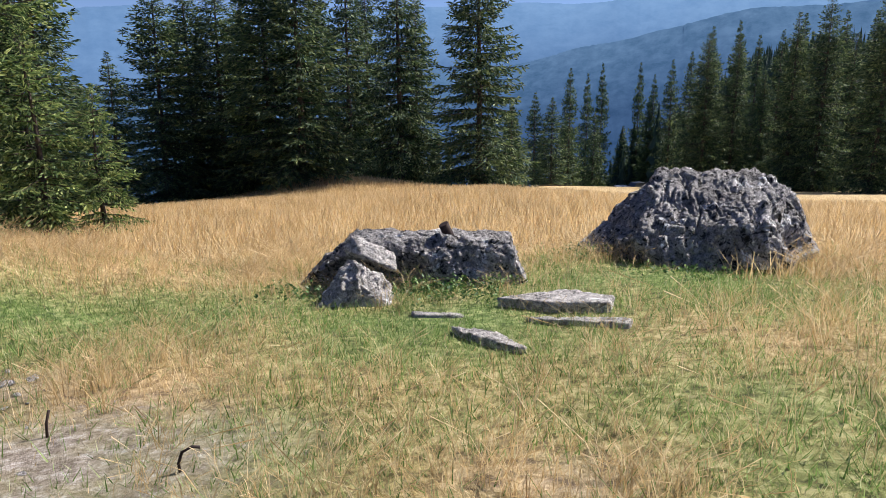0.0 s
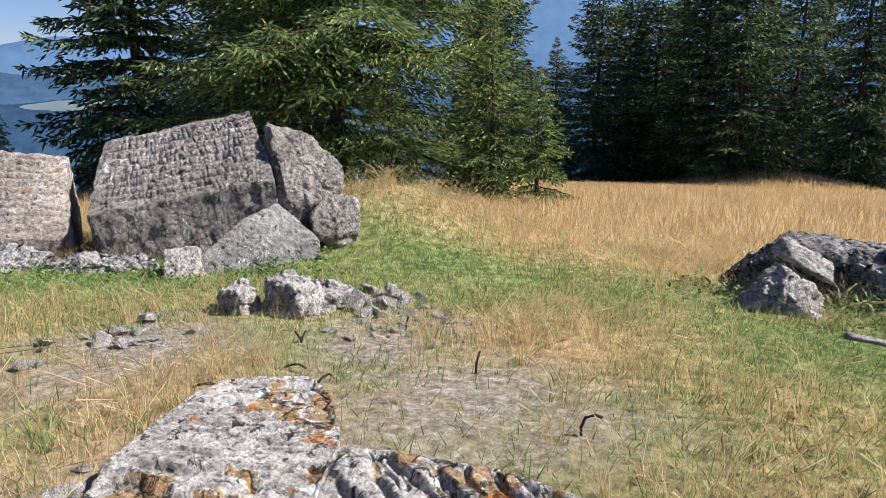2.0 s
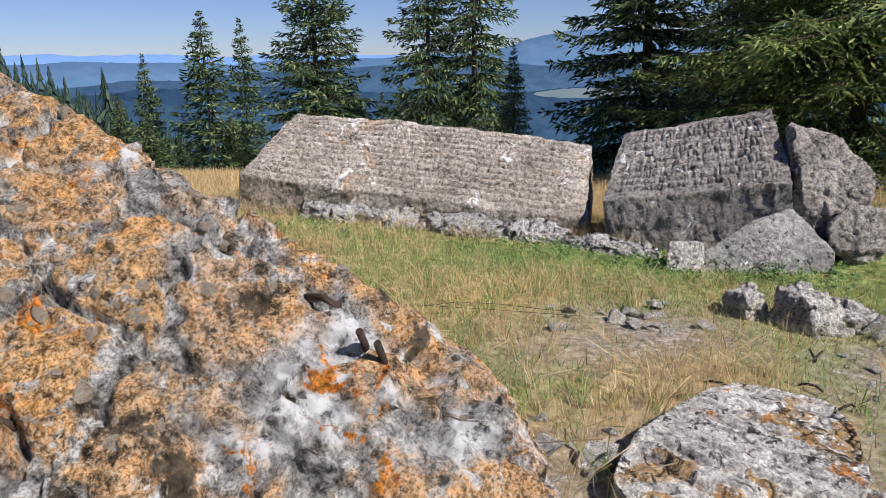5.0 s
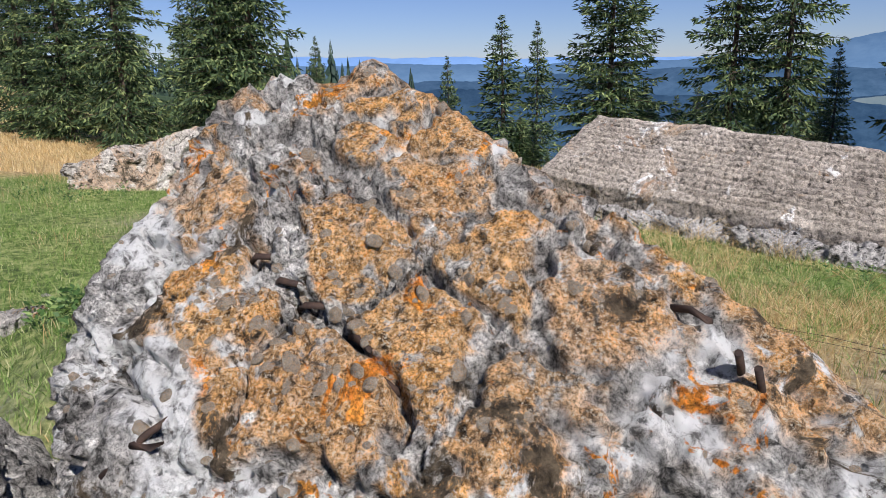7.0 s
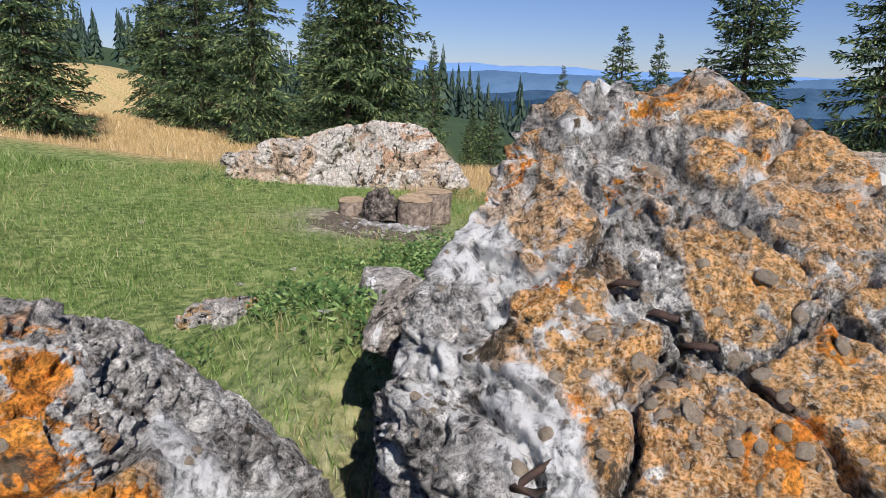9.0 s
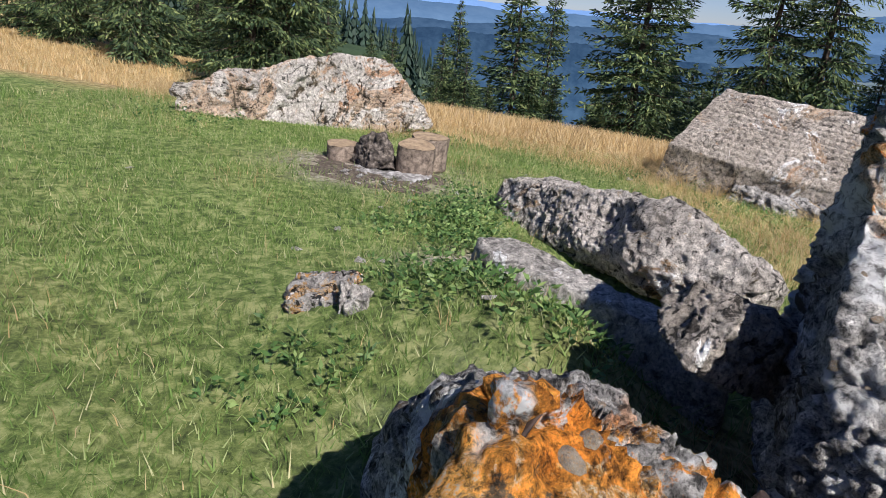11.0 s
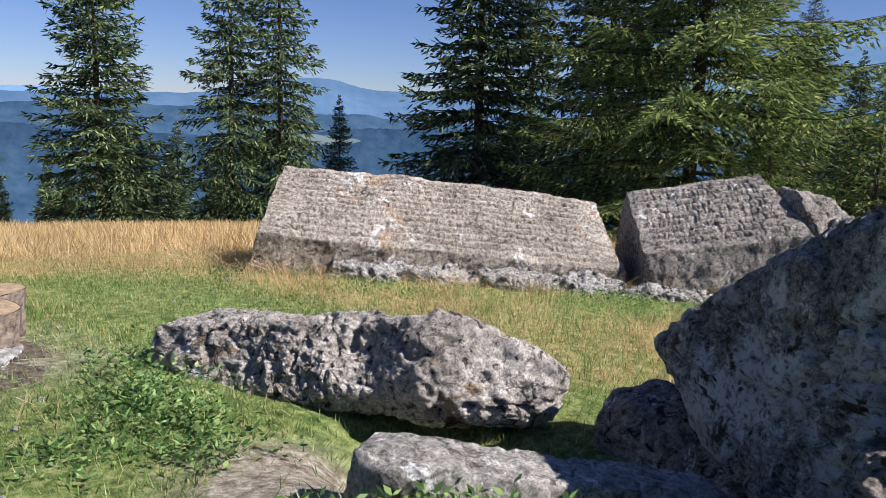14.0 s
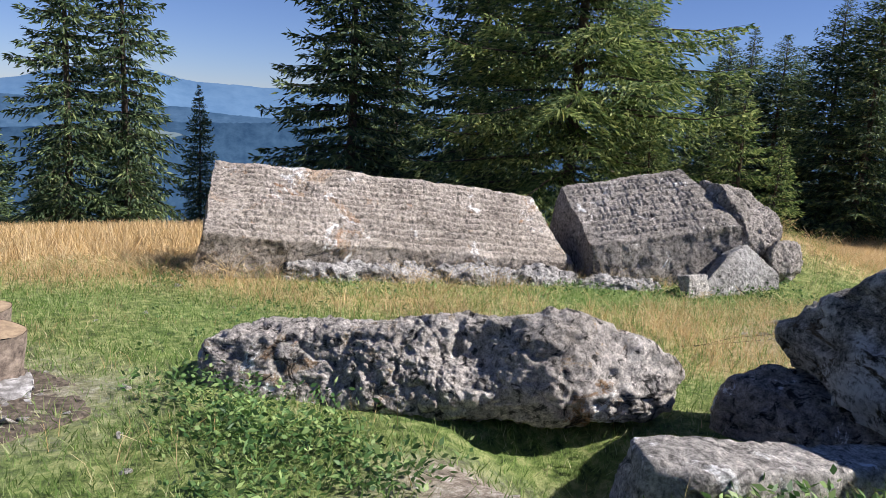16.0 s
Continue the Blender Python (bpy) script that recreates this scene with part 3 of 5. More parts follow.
def build_ground():
    rings = np.concatenate([np.arange(0, 14, 0.16)[1:], np.geomspace(14, 60, 60), np.geomspace(62, 4600, 70)])
    seg = 420
    cx, cy = -3.0, 0.0
    ang = np.arange(seg) * 2 * math.pi / seg
    R, T = np.meshgrid(rings, ang, indexing="ij")
    x = np.concatenate([[cx], (cx + R * np.cos(T)).ravel()])
    y = np.concatenate([[cy], (cy + R * np.sin(T)).ravel()])
    r = np.concatenate([[0.0], R.ravel()])
    amp = np.where(r < 75, np.minimum(0.05, 0.02 + 0.001 * r), 0.0)
    z = ground_z(x, y) + amp * wob(x, y, 0.9, 2.0) + 0.6 * amp * wob(x, y, 3.1, 4.0) + np.where(r > 120, np.minimum(r * 0.02, 14) * wob(x, y, 0.011, 1.0), 0)
    verts = np.stack([x, y, z], 1)
    az = np.degrees(np.arctan2(-x, y))
    zones = np.stack([np.where(r < 75, greenness(x, y), 0.3), np.where(r < 14, bareness(x, y), 0.0), np.maximum(sst(80, 150, r), sst(58, 76, r) * sst(66, 74, az) * sst(124, 121, az)), np.ones(len(r))], 1)
    faces = [(0, 1 + i, 1 + (i + 1) % seg) for i in range(seg)]
    for k in range(len(rings) - 1):
        a, b = 1 + k * seg, 1 + (k + 1) * seg
        faces += [(a + i, b + i, b + (i + 1) % seg, a + (i + 1) % seg) for i in range(seg)]
    ob = mesh_ob("ground", verts, faces, M_ground)
    at = ob.data.color_attributes.new("zone", 'FLOAT_COLOR', 'POINT')
    at.data.foreach_set("color", np.array(zones, np.float32).ravel())
    return tagged(ob, "sloping mountain meadow of dry golden and short green grass", "ground", kind="structure")


build_ground()


def gz(x, y):
    return float(ground_z(x, y))


# ---- distant ridges ----
def ridge(name, radius, az0, az1, elev, material, seed, label, jag=0.0, depth=0.25):
    """A mountain range: front slope, crest and back slope along an arc."""
    n = int((az1 - az0) * 4)
    verts, faces = [], []
    for i in range(n + 1):
        az = az0 + (az1 - az0) * i / n
        a = radians(az)
        e = elev(az) + 0.35 * noise.fractal(Vector((az * 0.12, seed, 0)), 1.0, 2.0, 5) + jag * noise.noise(Vector((az * 3.7, seed, 1)))
        top = radius * math.tan(radians(e)) + 1.6
        for rr, zz in ((radius * (1 - depth), -230 - radius * 0.03), (radius * (1 - depth * 0.5), top * 0.42 - 90), (radius, top), (radius * 1.12, -300)):
            verts.append((-math.sin(a) * rr, math.cos(a) * rr, zz))
    for i in range(n):
        for k in range(3):
            a = i * 4 + k
            faces.append((a, a + 1, a + 5, a + 4))
    return tagged(mesh_ob(name, verts, faces, material), label, "mountains", kind="structure")


def elev_mid(az):
    e = 0.1 + 1.9 * math.exp(-((az - 60) / 5.5) ** 2) + 0.9 * float(sst(60, 48, az))
    e += 4.0 * float(sst(50, 26, az)) + 0.5 * float(sst(15, -10, az))
    return e


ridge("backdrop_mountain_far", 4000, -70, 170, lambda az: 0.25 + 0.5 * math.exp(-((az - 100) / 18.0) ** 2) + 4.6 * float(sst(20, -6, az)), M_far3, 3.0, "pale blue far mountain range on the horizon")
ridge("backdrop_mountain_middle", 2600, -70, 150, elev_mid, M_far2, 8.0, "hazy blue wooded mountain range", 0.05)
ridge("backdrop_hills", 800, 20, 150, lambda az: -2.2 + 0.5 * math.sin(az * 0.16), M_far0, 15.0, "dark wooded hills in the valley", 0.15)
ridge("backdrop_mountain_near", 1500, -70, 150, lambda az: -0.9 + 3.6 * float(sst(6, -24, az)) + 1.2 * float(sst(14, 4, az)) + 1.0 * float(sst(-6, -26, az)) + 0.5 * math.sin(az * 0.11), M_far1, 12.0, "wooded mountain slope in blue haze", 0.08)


def pale_field():
    """A sunlit clearing far down in the valley: a card with haze and a faint glow painted in."""
    n = 24
    v, f = [], []
    for i in range(n + 1):
        a = radians(55.5 + 8.0 * i / n)
        swell = math.sin(math.pi * i / n) ** 0.6
        for e in (-2.85 - 0.35 * swell + 0.08 * noise.noise(Vector((i * 0.6, 0, 0))), -2.85 + 0.42 * swell + 0.10 * noise.noise(Vector((i * 0.5, 4, 0)))):
            r = 585 + 12 * (e + 3)
            v.append((-math.sin(a) * r, math.cos(a) * r, 1.6 + r * math.tan(radians(e))))
    for i in range(n):
        f.append((2 * i, 2 * i + 2, 2 * i + 3, 2 * i + 1))
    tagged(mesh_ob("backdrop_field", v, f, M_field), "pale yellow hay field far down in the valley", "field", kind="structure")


pale_field()


# ---- spruces ----
def frames_from(dirs):
    up = np.tile([0.0, 0.0, 1.0], (len(dirs), 1))
    s = np.cross(dirs, up)
    s /= np.maximum(np.linalg.norm(s, axis=1), 1e-6)[:, None]
    return s, np.cross(s, dirs)


def blades(org, dirs, length, width, rng, crossed=True):
    """Pointed sprays: narrow diamonds along dirs."""
    dirs = dirs / np.linalg.norm(dirs, axis=1)[:, None]
    s, u = frames_from(dirs)
    a = rng.uniform(0, math.pi, len(org))[:, None]
    v = []
    f = []
    n = len(org)
    for k in range(2 if crossed else 1):
        side = s * np.cos(a + k * 1.57) + u * np.sin(a + k * 1.57)
        p = np.stack([org, org + dirs * (length * 0.45)[:, None] + side * width[:, None], org + dirs * length[:, None], org + dirs * (length * 0.4)[:, None] - side * width[:, None]], 1)
        v.append(p.reshape(-1, 3))
        f.append(np.arange(n * 4).reshape(-1, 4) + k * n * 4)
    return np.concatenate(v), np.concatenate(f)


def spruce(name, h, rad, seed, step=0.34, twig=0.17, tuft=0.20, width=0.03, low=0.05, droop=0.35, material=None, crossed=True, power=0.8, label="", tufts=3):
    rng = np.random.RandomState(seed)
    root = new(name)
    ring = 10
    tv, tf = [], []
    levels = 9
    r0 = 0.011 * h + 0.03
    for k in range(levels):
        t = k / (levels - 1)
        for i in range(ring):
            a = i * 2 * math.pi / ring
            rr = r0 * (1 - t) ** 0.9 * (1 + 0.5 * math.exp(-t * 30)) * (1 + 0.12 * math.sin(3 * a + k)) + 0.006
            tv.append((rr * math.cos(a) + 0.05 * math.sin(t * 5 + seed), rr * math.sin(a) + 0.05 * math.cos(t * 4 + seed), t * h - 0.3))
    for k in range(levels - 1):
        for i in range(ring):
            a, b = k * ring + i, k * ring + (i + 1) % ring
            tf.append((a, b, b + ring, a + ring))
    tf.append(tuple(range((levels - 1) * ring, levels * ring)))
    mesh_ob("trunk", tv, tf, M_bark, root)
    org, dr, ln, wd = [], [], [], []
    bv, bf = [], []
    z = low * h
    while z < h - 0.15:
        t = z / h
        prof = (1 - t) ** power * min(1.0, 0.72 + 2.4 * t)
        nb = 5 + rng.randint(0, 3)
        a0 = rng.uniform(0, 6.28)
        for b in range(nb):
            if rng.rand() < 0.06:
                continue
            az = a0 + b * 6.283 / nb + rng.uniform(-0.35, 0.35)
            L = max(0.05, rad * prof * rng.uniform(0.55, 1.15))
            out = np.array([math.cos(az), math.sin(az), 0])
            side = np.array([-math.sin(az), math.cos(az), 0])
            rise = 0.35 * (t ** 1.5) + 0.05 * rng.uniform(-1, 1)
            dp = droop * (1.1 - t) * rng.uniform(0.7, 1.2)
            zz = z + rng.uniform(-0.12, 0.12)

            def at(s):
                return np.array([0, 0, zz]) + out * (L * s) + np.array([0, 0, L * (rise * s - dp * s * s + 0.16 * s ** 4)])
            ns = max(3, int(L / twig))
            w0 = 0.012 + 0.008 * L
            pb = len(bv)
            for s in (0.0, 0.4, 0.75, 1.0):
                p = at(s)
                ww = w0 * (1.05 - s)
                bv += [p + side * ww, p - side * ww * 0.6 + np.array([0, 0, ww]), p - side * ww * 0.6 - np.array([0, 0, ww])]
            for k in range(3):
                for e in range(3):
                    bf.append((pb + k * 3 + e, pb + k * 3 + (e + 1) % 3, pb + k * 3 + 3 + (e + 1) % 3, pb + k * 3 + 3 + e))
            for k in range(ns):
                s = 0.06 + 0.94 * (k + rng.rand() * 0.8) / ns
                p = at(s)
                fwd = at(min(1, s + 0.05)) - at(s - 0.05)
                fwd /= np.linalg.norm(fwd)
                reach = (0.02 + min(0.10, 0.3 * L) + 0.50 * L * (1.0 - s) ** 0.7 * min(1.0, 1.6 * s + 0.3)) * rng.uniform(0.6, 1.1)
                for sgn in (-1, 1):
                    td = fwd * 0.6 + side * sgn * 0.95 + np.array([0, 0, rng.uniform(-0.45, 0.05)])
                    td /= np.linalg.norm(td)
                    m = max(2, int(reach / (tuft * 0.5))) if tufts > 2 else max(1, int(reach / (tuft * 0.8)))
                    for q in range(m):
                        u = (q + 0.4) / m
                        o = p + td * (reach * u) + np.array([0, 0, -0.28 * reach * u * u])
                        d = td + fwd * 0.35 + rng.normal(0, 0.34, 3) + np.array([0, 0, -0.34 * rng.rand()])
                        org.append(o)
                        dr.append(d)
                        ln.append(tuft * rng.uniform(0.65, 1.25))
                        wd.append(width * rng.uniform(0.7, 1.3))
                org.append(p)
                dr.append(fwd + rng.normal(0, 0.25, 3))
                ln.append(tuft * rng.uniform(0.8, 1.3))
                wd.append(width)
                org.append(p)
                dr.append(fwd * 0.5 + rng.normal(0, 0.3, 3) + np.array([0, 0, -0.9]))
                ln.append(tuft * rng.uniform(0.9, 1.6))
                wd.append(width)
        z += step * rng.uniform(0.75, 1.25) * (1.15 - 0.45 * t)
    org.append(np.array([0, 0, h - 0.35]))
    dr.append(np.array([0, 0.02, 1.0]))
    ln.append(0.5)
    wd.append(0.03)
    oz = np.array(org)[:, 2]
    tp = np.clip(0.30 + (h - oz) / (0.30 * h), 0.3, 1.0)
    v, f = blades(np.array(org), np.array(dr), np.array(ln) * tp, np.array(wd) * tp, rng, crossed)
    tagged(fast_mesh("crown", v, f, material or M_needle, root), kind="stuff")
    tagged(fast_mesh("bough", np.array(bv), np.array(bf), M_bark, root), kind="stuff")
    tagged(root, label or "tall dark green spruce with drooping boughs", "tree")
    return root


def plant(src, x, y, s=1.0, rot=0.0, sz=None, zoff=-0.1):
    c = copy_thing(src, pose(x, y, gz(x, y) + zoff, 0, 0, rot) )
    c.scale = (s, s, sz or s)
    return c


def at_px(x, d):
    return d * (x - 784) / 1260.0, d


TREES = []


def trees():
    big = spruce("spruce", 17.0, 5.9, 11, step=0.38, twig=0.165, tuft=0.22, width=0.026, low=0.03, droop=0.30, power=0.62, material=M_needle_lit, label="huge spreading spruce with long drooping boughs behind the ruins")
    big.location = (-13.2, 14.8, gz(-13.2, 14.8) - 0.1)
    mid1 = spruce("spruce", 15.0, 3.3, 21, step=0.33, twig=0.175, tuft=0.29, width=0.040, low=0.0, crossed=False, power=0.62, label="tall dark spruce at the edge of the meadow")
    mid2 = spruce("spruce", 15.0, 2.9, 22, step=0.34, twig=0.175, tuft=0.29, width=0.040, low=0.0, droop=0.5, crossed=False, power=0.7, label="slender dark spruce at the edge of the meadow")
    mid3 = spruce("spruce", 12.0, 2.6, 23, step=0.32, twig=0.19, tuft=0.29, width=0.042, low=0.0, crossed=False, label="dark green spruce below the crest of the meadow")
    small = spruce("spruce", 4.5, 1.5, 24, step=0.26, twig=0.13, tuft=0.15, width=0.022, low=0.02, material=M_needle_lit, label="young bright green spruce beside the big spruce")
    for o, p in ((mid1, (-39.9, 6.4)), (mid2, (-36.4, 11.6)), (mid3, (-60.3, 1.2)), (small, (-8.3, 14.6))):
        o.location = (*p, gz(*p) - 0.1)
    mid1.scale = (1.28, 1.28, 1.2)
    mid2.scale = (1.15, 1.15, 1.15)
    mid3.scale = (2.0, 2.0, (5.7 - gz(-60.3, 1.2)) / 12)
    rows = [(mid1, -22.6, 15.2, 1.12), (mid1, -18.2, 17.5, 1.05), (mid2, -25.5, 21.5, 1.0), (mid2, -35.6, 13.9, 1.08), (mid2, -31.2, -10.4, 1.05), (mid1, -30.6, -11.6, 0.9),
            (mid2, -38.8, -19.9, 1.12), (mid1, -43.0, -25.5, 1.05), (mid2, -46.5, -30.2, 1.15), (mid1, -29.5, -26.4, 0.95), (mid3, -25.5, -28.5, 0.9), (mid3, -49.0, -20.5, 0.8), (mid3, -34.0, -34.5, 0.9),
            (mid3, -56, -4.0, 0.6), (mid3, -52, 4.2, 0.55), (mid3, -47, -4.5, 0.5), (mid3, -48, -9.0, 0.65), (mid3, -45, -12.5, 0.75), (mid1, -43, -15.5, 0.8), (mid3, -44, 2.6, 0.5), (mid3, -47, 9.6, 0.6), (mid3, -43, 15.0, 0.5), (mid3, -50, -1.0, 0.5), (mid3, -58, 8.0, 0.8),
            (mid3, -53, -17.5, 0.9), (mid3, -57, -22.5, 1.0), (mid3, -52, -26, 0.9), (mid3, -60, -14, 0.8), (mid3, -62, -36, 1.0), (mid3, -66, -43, 1.0)]
    rows += [(mid3, -9.6, 16.6, 0.45), (small, -10.2, 13.2, 0.8), (small, -7.4, 15.3, 0.75)]
    for x, y, wide, top in ((-68.3, -3.6, 1.2, 2.7), (-66.0, 4.5, 1.4, 5.5), (-28.7, 12.9, 0.5, 2.3)):
        c = copy_thing(mid3, pose(x, y, gz(x, y) - 0.1, 0, 0, 70 * wide))
        c.scale = (wide, wide, (top - gz(x, y)) / 12)
    for src, px, d, s in ((mid3, 30, 27, 0.95), (mid1, 90, 30, 0.95), (mid3, 150, 33, 0.72), (mid3, 210, 34, 0.78), (mid1, 295, 38, 1.0), (mid2, 350, 41, 1.05), (mid1, 400, 40, 1.1), (mid2, 440, 43, 1.1),
                          (mid1, 480, 38, 1.05), (mid1, 535, 37, 1.1), (mid2, 572, 47, 0.95), (mid2, 622, 44, 1.0), (mid2, 655, 47, 1.0), (mid2, 708, 42, 1.0), (mid2, 738, 43, 0.85), (mid1, 846, 40, 1.02),
                          (mid3, 905, 46, 0.5), (mid3, 1000, 104, 1.2), (mid3, 1050, 112, 1.25), (mid1, 1240, 70, 0.95), (mid2, 1292, 72, 1.0), (mid3, 1145, 120, 1.4), (mid2, 1390, 62, 0.95), (mid1, 1442, 60, 1.0),
                          (mid1, 1545, 55, 1.0), (mid2, 1340, 80, 0.85), (mid3, 1190, 122, 1.4), (mid3, 960, 100, 0.9), (mid1, 1490, 66, 1.0), (mid1, 1610, 58, 1.0), (mid2, 1680, 62, 1.0), (mid3, 1100, 126, 1.35)):
        rows.append((src, *at_px(px, d), s, 0.80 if px < 560 else 1.0))
    for px, d, up in ((905, 78, -1.9), (945, 96, -1.0), (975, 84, -1.4), (1005, 98, 0.8), (1035, 118, 0.4), (1060, 122, 1.2), (1125, 124, 1.2), (1150, 120, 0.3), (1180, 104, 1.4), (1212, 92, 2.0), (1245, 86, 3.9), (1290, 84, 4.3), (1325, 92, 3.2), (1365, 82, 3.6), (1400, 74, 4.8), (1470, 70, 5.0), (1520, 72, 5.0)):
        x, y = at_px(px, d)
        c = copy_thing(mid3, pose(x, y, gz(x, y) - 0.1, 0, 0, px * 1.7))
        c.scale = (1.15, 1.15, (1.6 + d * math.tan(radians(up)) - gz(x, y)) / 12)
    rng = random.Random(4)
    for k in range(30):
        a, r = radians(rng.uniform(64, 122)), rng.uniform(43, 62)
        x, y = -math.sin(a) * r, math.cos(a) * r
        top, wide = 1.6 - r * rng.uniform(0.02, 0.09), rng.uniform(0.9, 1.4)
        if top - gz(x, y) > 2.0:
            c = copy_thing(mid3, pose(x, y, gz(x, y) - 0.1, 0, 0, rng.uniform(0, 360)))
            c.scale = (wide, wide, (top - gz(x, y)) / 12)
    for src, x, y, s, *squash in rows:
        grow = 1.12 if x < -30 and y > -16 else 1.0
        plant(src, x, y, s, rng.uniform(0, 360), s * grow * rng.uniform(0.94, 1.08) * (squash[0] if squash else 1.0))


trees()


def far_woods():
    """Woods on the farther slopes: hundreds of small ragged conifers in one mesh."""
    rng = np.random.RandomState(9)
    v, f = [], []
    n = 0
    spots = []
    for _ in range(3600):
        az = math.radians(rng.choice([rng.uniform(-42, 4), rng.uniform(76, 150), rng.uniform(-1, 70)], p=[0.58, 0.34, 0.08]))
        r = 94 + 336 * rng.rand() ** 1.5
        if -24 < math.degrees(az) < -4:
            r = max(r, rng.uniform(122, 190))
        if 70 < math.degrees(az):
            r = (150 if math.degrees(az) < 112 else 210) + 190 * rng.rand() ** 0.8
        if 124.5 < math.degrees(az) < 129 and r < 110:
            continue
        spots.append((-math.sin(az) * r, math.cos(az) * r))
    for x, y in spots:
        h = rng.uniform(8, 16)
        w = h * rng.uniform(0.13, 0.19)
        z0 = gz(x, y) - 0.5
        layers = 7
        for k in range(layers):
            t = k / layers
            m = 6
            a = rng.uniform(0, 6.28) + np.arange(m) * 6.283 / m
            R = w * (1 - t) ** 0.85 * rng.uniform(0.7, 1.15, m)
            zt = z0 + h * (t + 0.19)
            zb = z0 + h * (t - 0.02)
            for i in range(m):
                da = 0.42
                v += [(x, y, zt), (x + R[i] * math.cos(a[i] - da), y + R[i] * math.sin(a[i] - da), zb + 0.4 * R[i]), (x + 1.15 * R[i] * math.cos(a[i]), y + 1.15 * R[i] * math.sin(a[i]), zb), (x + R[i] * math.cos(a[i] + da), y + R[i] * math.sin(a[i] + da), zb + 0.4 * R[i])]
                f.append((n, n + 1, n + 2, n + 3))
                n += 4
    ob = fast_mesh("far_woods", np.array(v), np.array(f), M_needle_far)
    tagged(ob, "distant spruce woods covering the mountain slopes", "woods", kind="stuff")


far_woods()


# ---- ruined concrete ----
def ribbed_block(name, top, skirt, n_ribs, nu, nv, material, label, seed=0.0, depth=0.05, under=0.35, sag=0.0):
    """A slab whose upper face (four corners: low left, low right, high right, high left) keeps the ridges of its pole formwork."""
    a, b, c, d = (np.array(p, float) for p in top)
    e, f, g, h = (np.array(p, float) for p in skirt)
    nrm = np.cross(b - a, d - a)
    nrm /= np.linalg.norm(nrm)
    length = float(np.linalg.norm(b - a))
    verts, faces = [], []
    index = {}

    def put(p, key):
        if key not in index:
            index[key] = len(verts)
            verts.append(p)
        return index[key]

    def quad_face(p0, p1, p2, p3, mu, mv, ribs, tag):
        grid = []
        for j in range(mv + 1):
            row = []
            for i in range(mu + 1):
                u, v = i / mu, j / mv
                p = p0 * (1 - u) * (1 - v) + p1 * u * (1 - v) + p2 * u * v + p3 * (1 - u) * v
                q = Vector(p)
                k = Vector([noise.fractal(q * 1.7 + Vector((seed + s * 9, s, 0)), 0.9, 2.0, 4) for s in range(3)])
                k2 = Vector([noise.fractal(q * 9 + Vector((seed + s * 5, s, 3)), 0.9, 2.0, 3) for s in range(3)])
                off = np.array(k) * 0.035 + np.array(k2) * 0.012
                if ribs:
                    edge = min(1.0, 9 * u, 9 * (1 - u)) * min(1.0, 12 * v, 12 * (1 - v))
                    vv = v + 0.012 * noise.noise(Vector((u * 6, v * 3, seed)))
                    ph = vv * n_ribs
                    fr = ph - math.floor(ph)
                    prof = abs(math.sin(math.pi * fr)) ** 0.42
                    row_n = noise.noise(Vector((math.floor(ph) * 3.1, u * 9, seed)))
                    notch = noise.noise(Vector((u * 55, math.floor(ph) * 7.7, seed)))
                    tick = (u * length / 0.085 + 0.37 * math.floor(ph) + 0.8 * noise.noise(Vector((u * 14, math.floor(ph) * 2.3, seed)))) % 1.0
                    notch_d = 0.016 * max(0.0, 1 - 5 * min(tick, 1 - tick))
                    worn = 0.55 + 0.45 * noise.noise(Vector((u * 4, v * 3, seed + 4)))
                    hgt = depth * (prof - 0.6) * (0.7 + 0.3 * worn) + 0.02 * row_n + (0.02 * min(0.0, notch) if notch < -0.1 else 0) - notch_d * (0.6 + 0.4 * worn)
                    off = off + nrm * hgt * edge + nrm * sag * 4 * u * (1 - u) * min(1.0, 5 * v)
                row.append(p + off)
            grid.append(row)
        base = len(verts)
        for row in grid:
            verts.extend(row)
        for j in range(mv):
            for i in range(mu):
                q = base + j * (mu + 1) + i
                faces.append((q, q + 1, q + mu + 2, q + mu + 1))

    quad_face(a, b, c, d, nu, nv, True, "t")
    quad_face(e, f, b, a, nu, max(8, nv // 4), False, "f")
    quad_face(f, g, c, b, max(10, nv // 2), max(10, nv // 2), False, "r")
    quad_face(g, h, d, c, nu // 2, 12, False, "k")
    quad_face(h, e, a, d, max(10, nv // 2), max(10, nv // 2), False, "l")
    c0, pl = hull_planes([tuple(p) for p in (a, b, c, d, e, f, g, h)])
    FOOT.append((c0, pl))
    base = np.array([*c0[:2], min(p[2] for p in (e, f, g, h))])
    ob = mesh_ob(name, np.array(verts) - base, faces, material)
    bm = bmesh.new()
    bm.from_mesh(ob.data)
    bmesh.ops.remove_doubles(bm, verts=bm.verts, dist=0.02 if nu < 60 else 0.006)
    bmesh.ops.recalc_face_normals(bm, faces=bm.faces)
    bm.to_mesh(ob.data)
    bm.free()
    ob.location = base
    return tagged(ob, label, "concrete block")


def down(p, x=0.0, y=0.0, sink=0.15):
    return (p[0] + x, p[1] + y, gz(p[0] + x, p[1] + y) - sink)


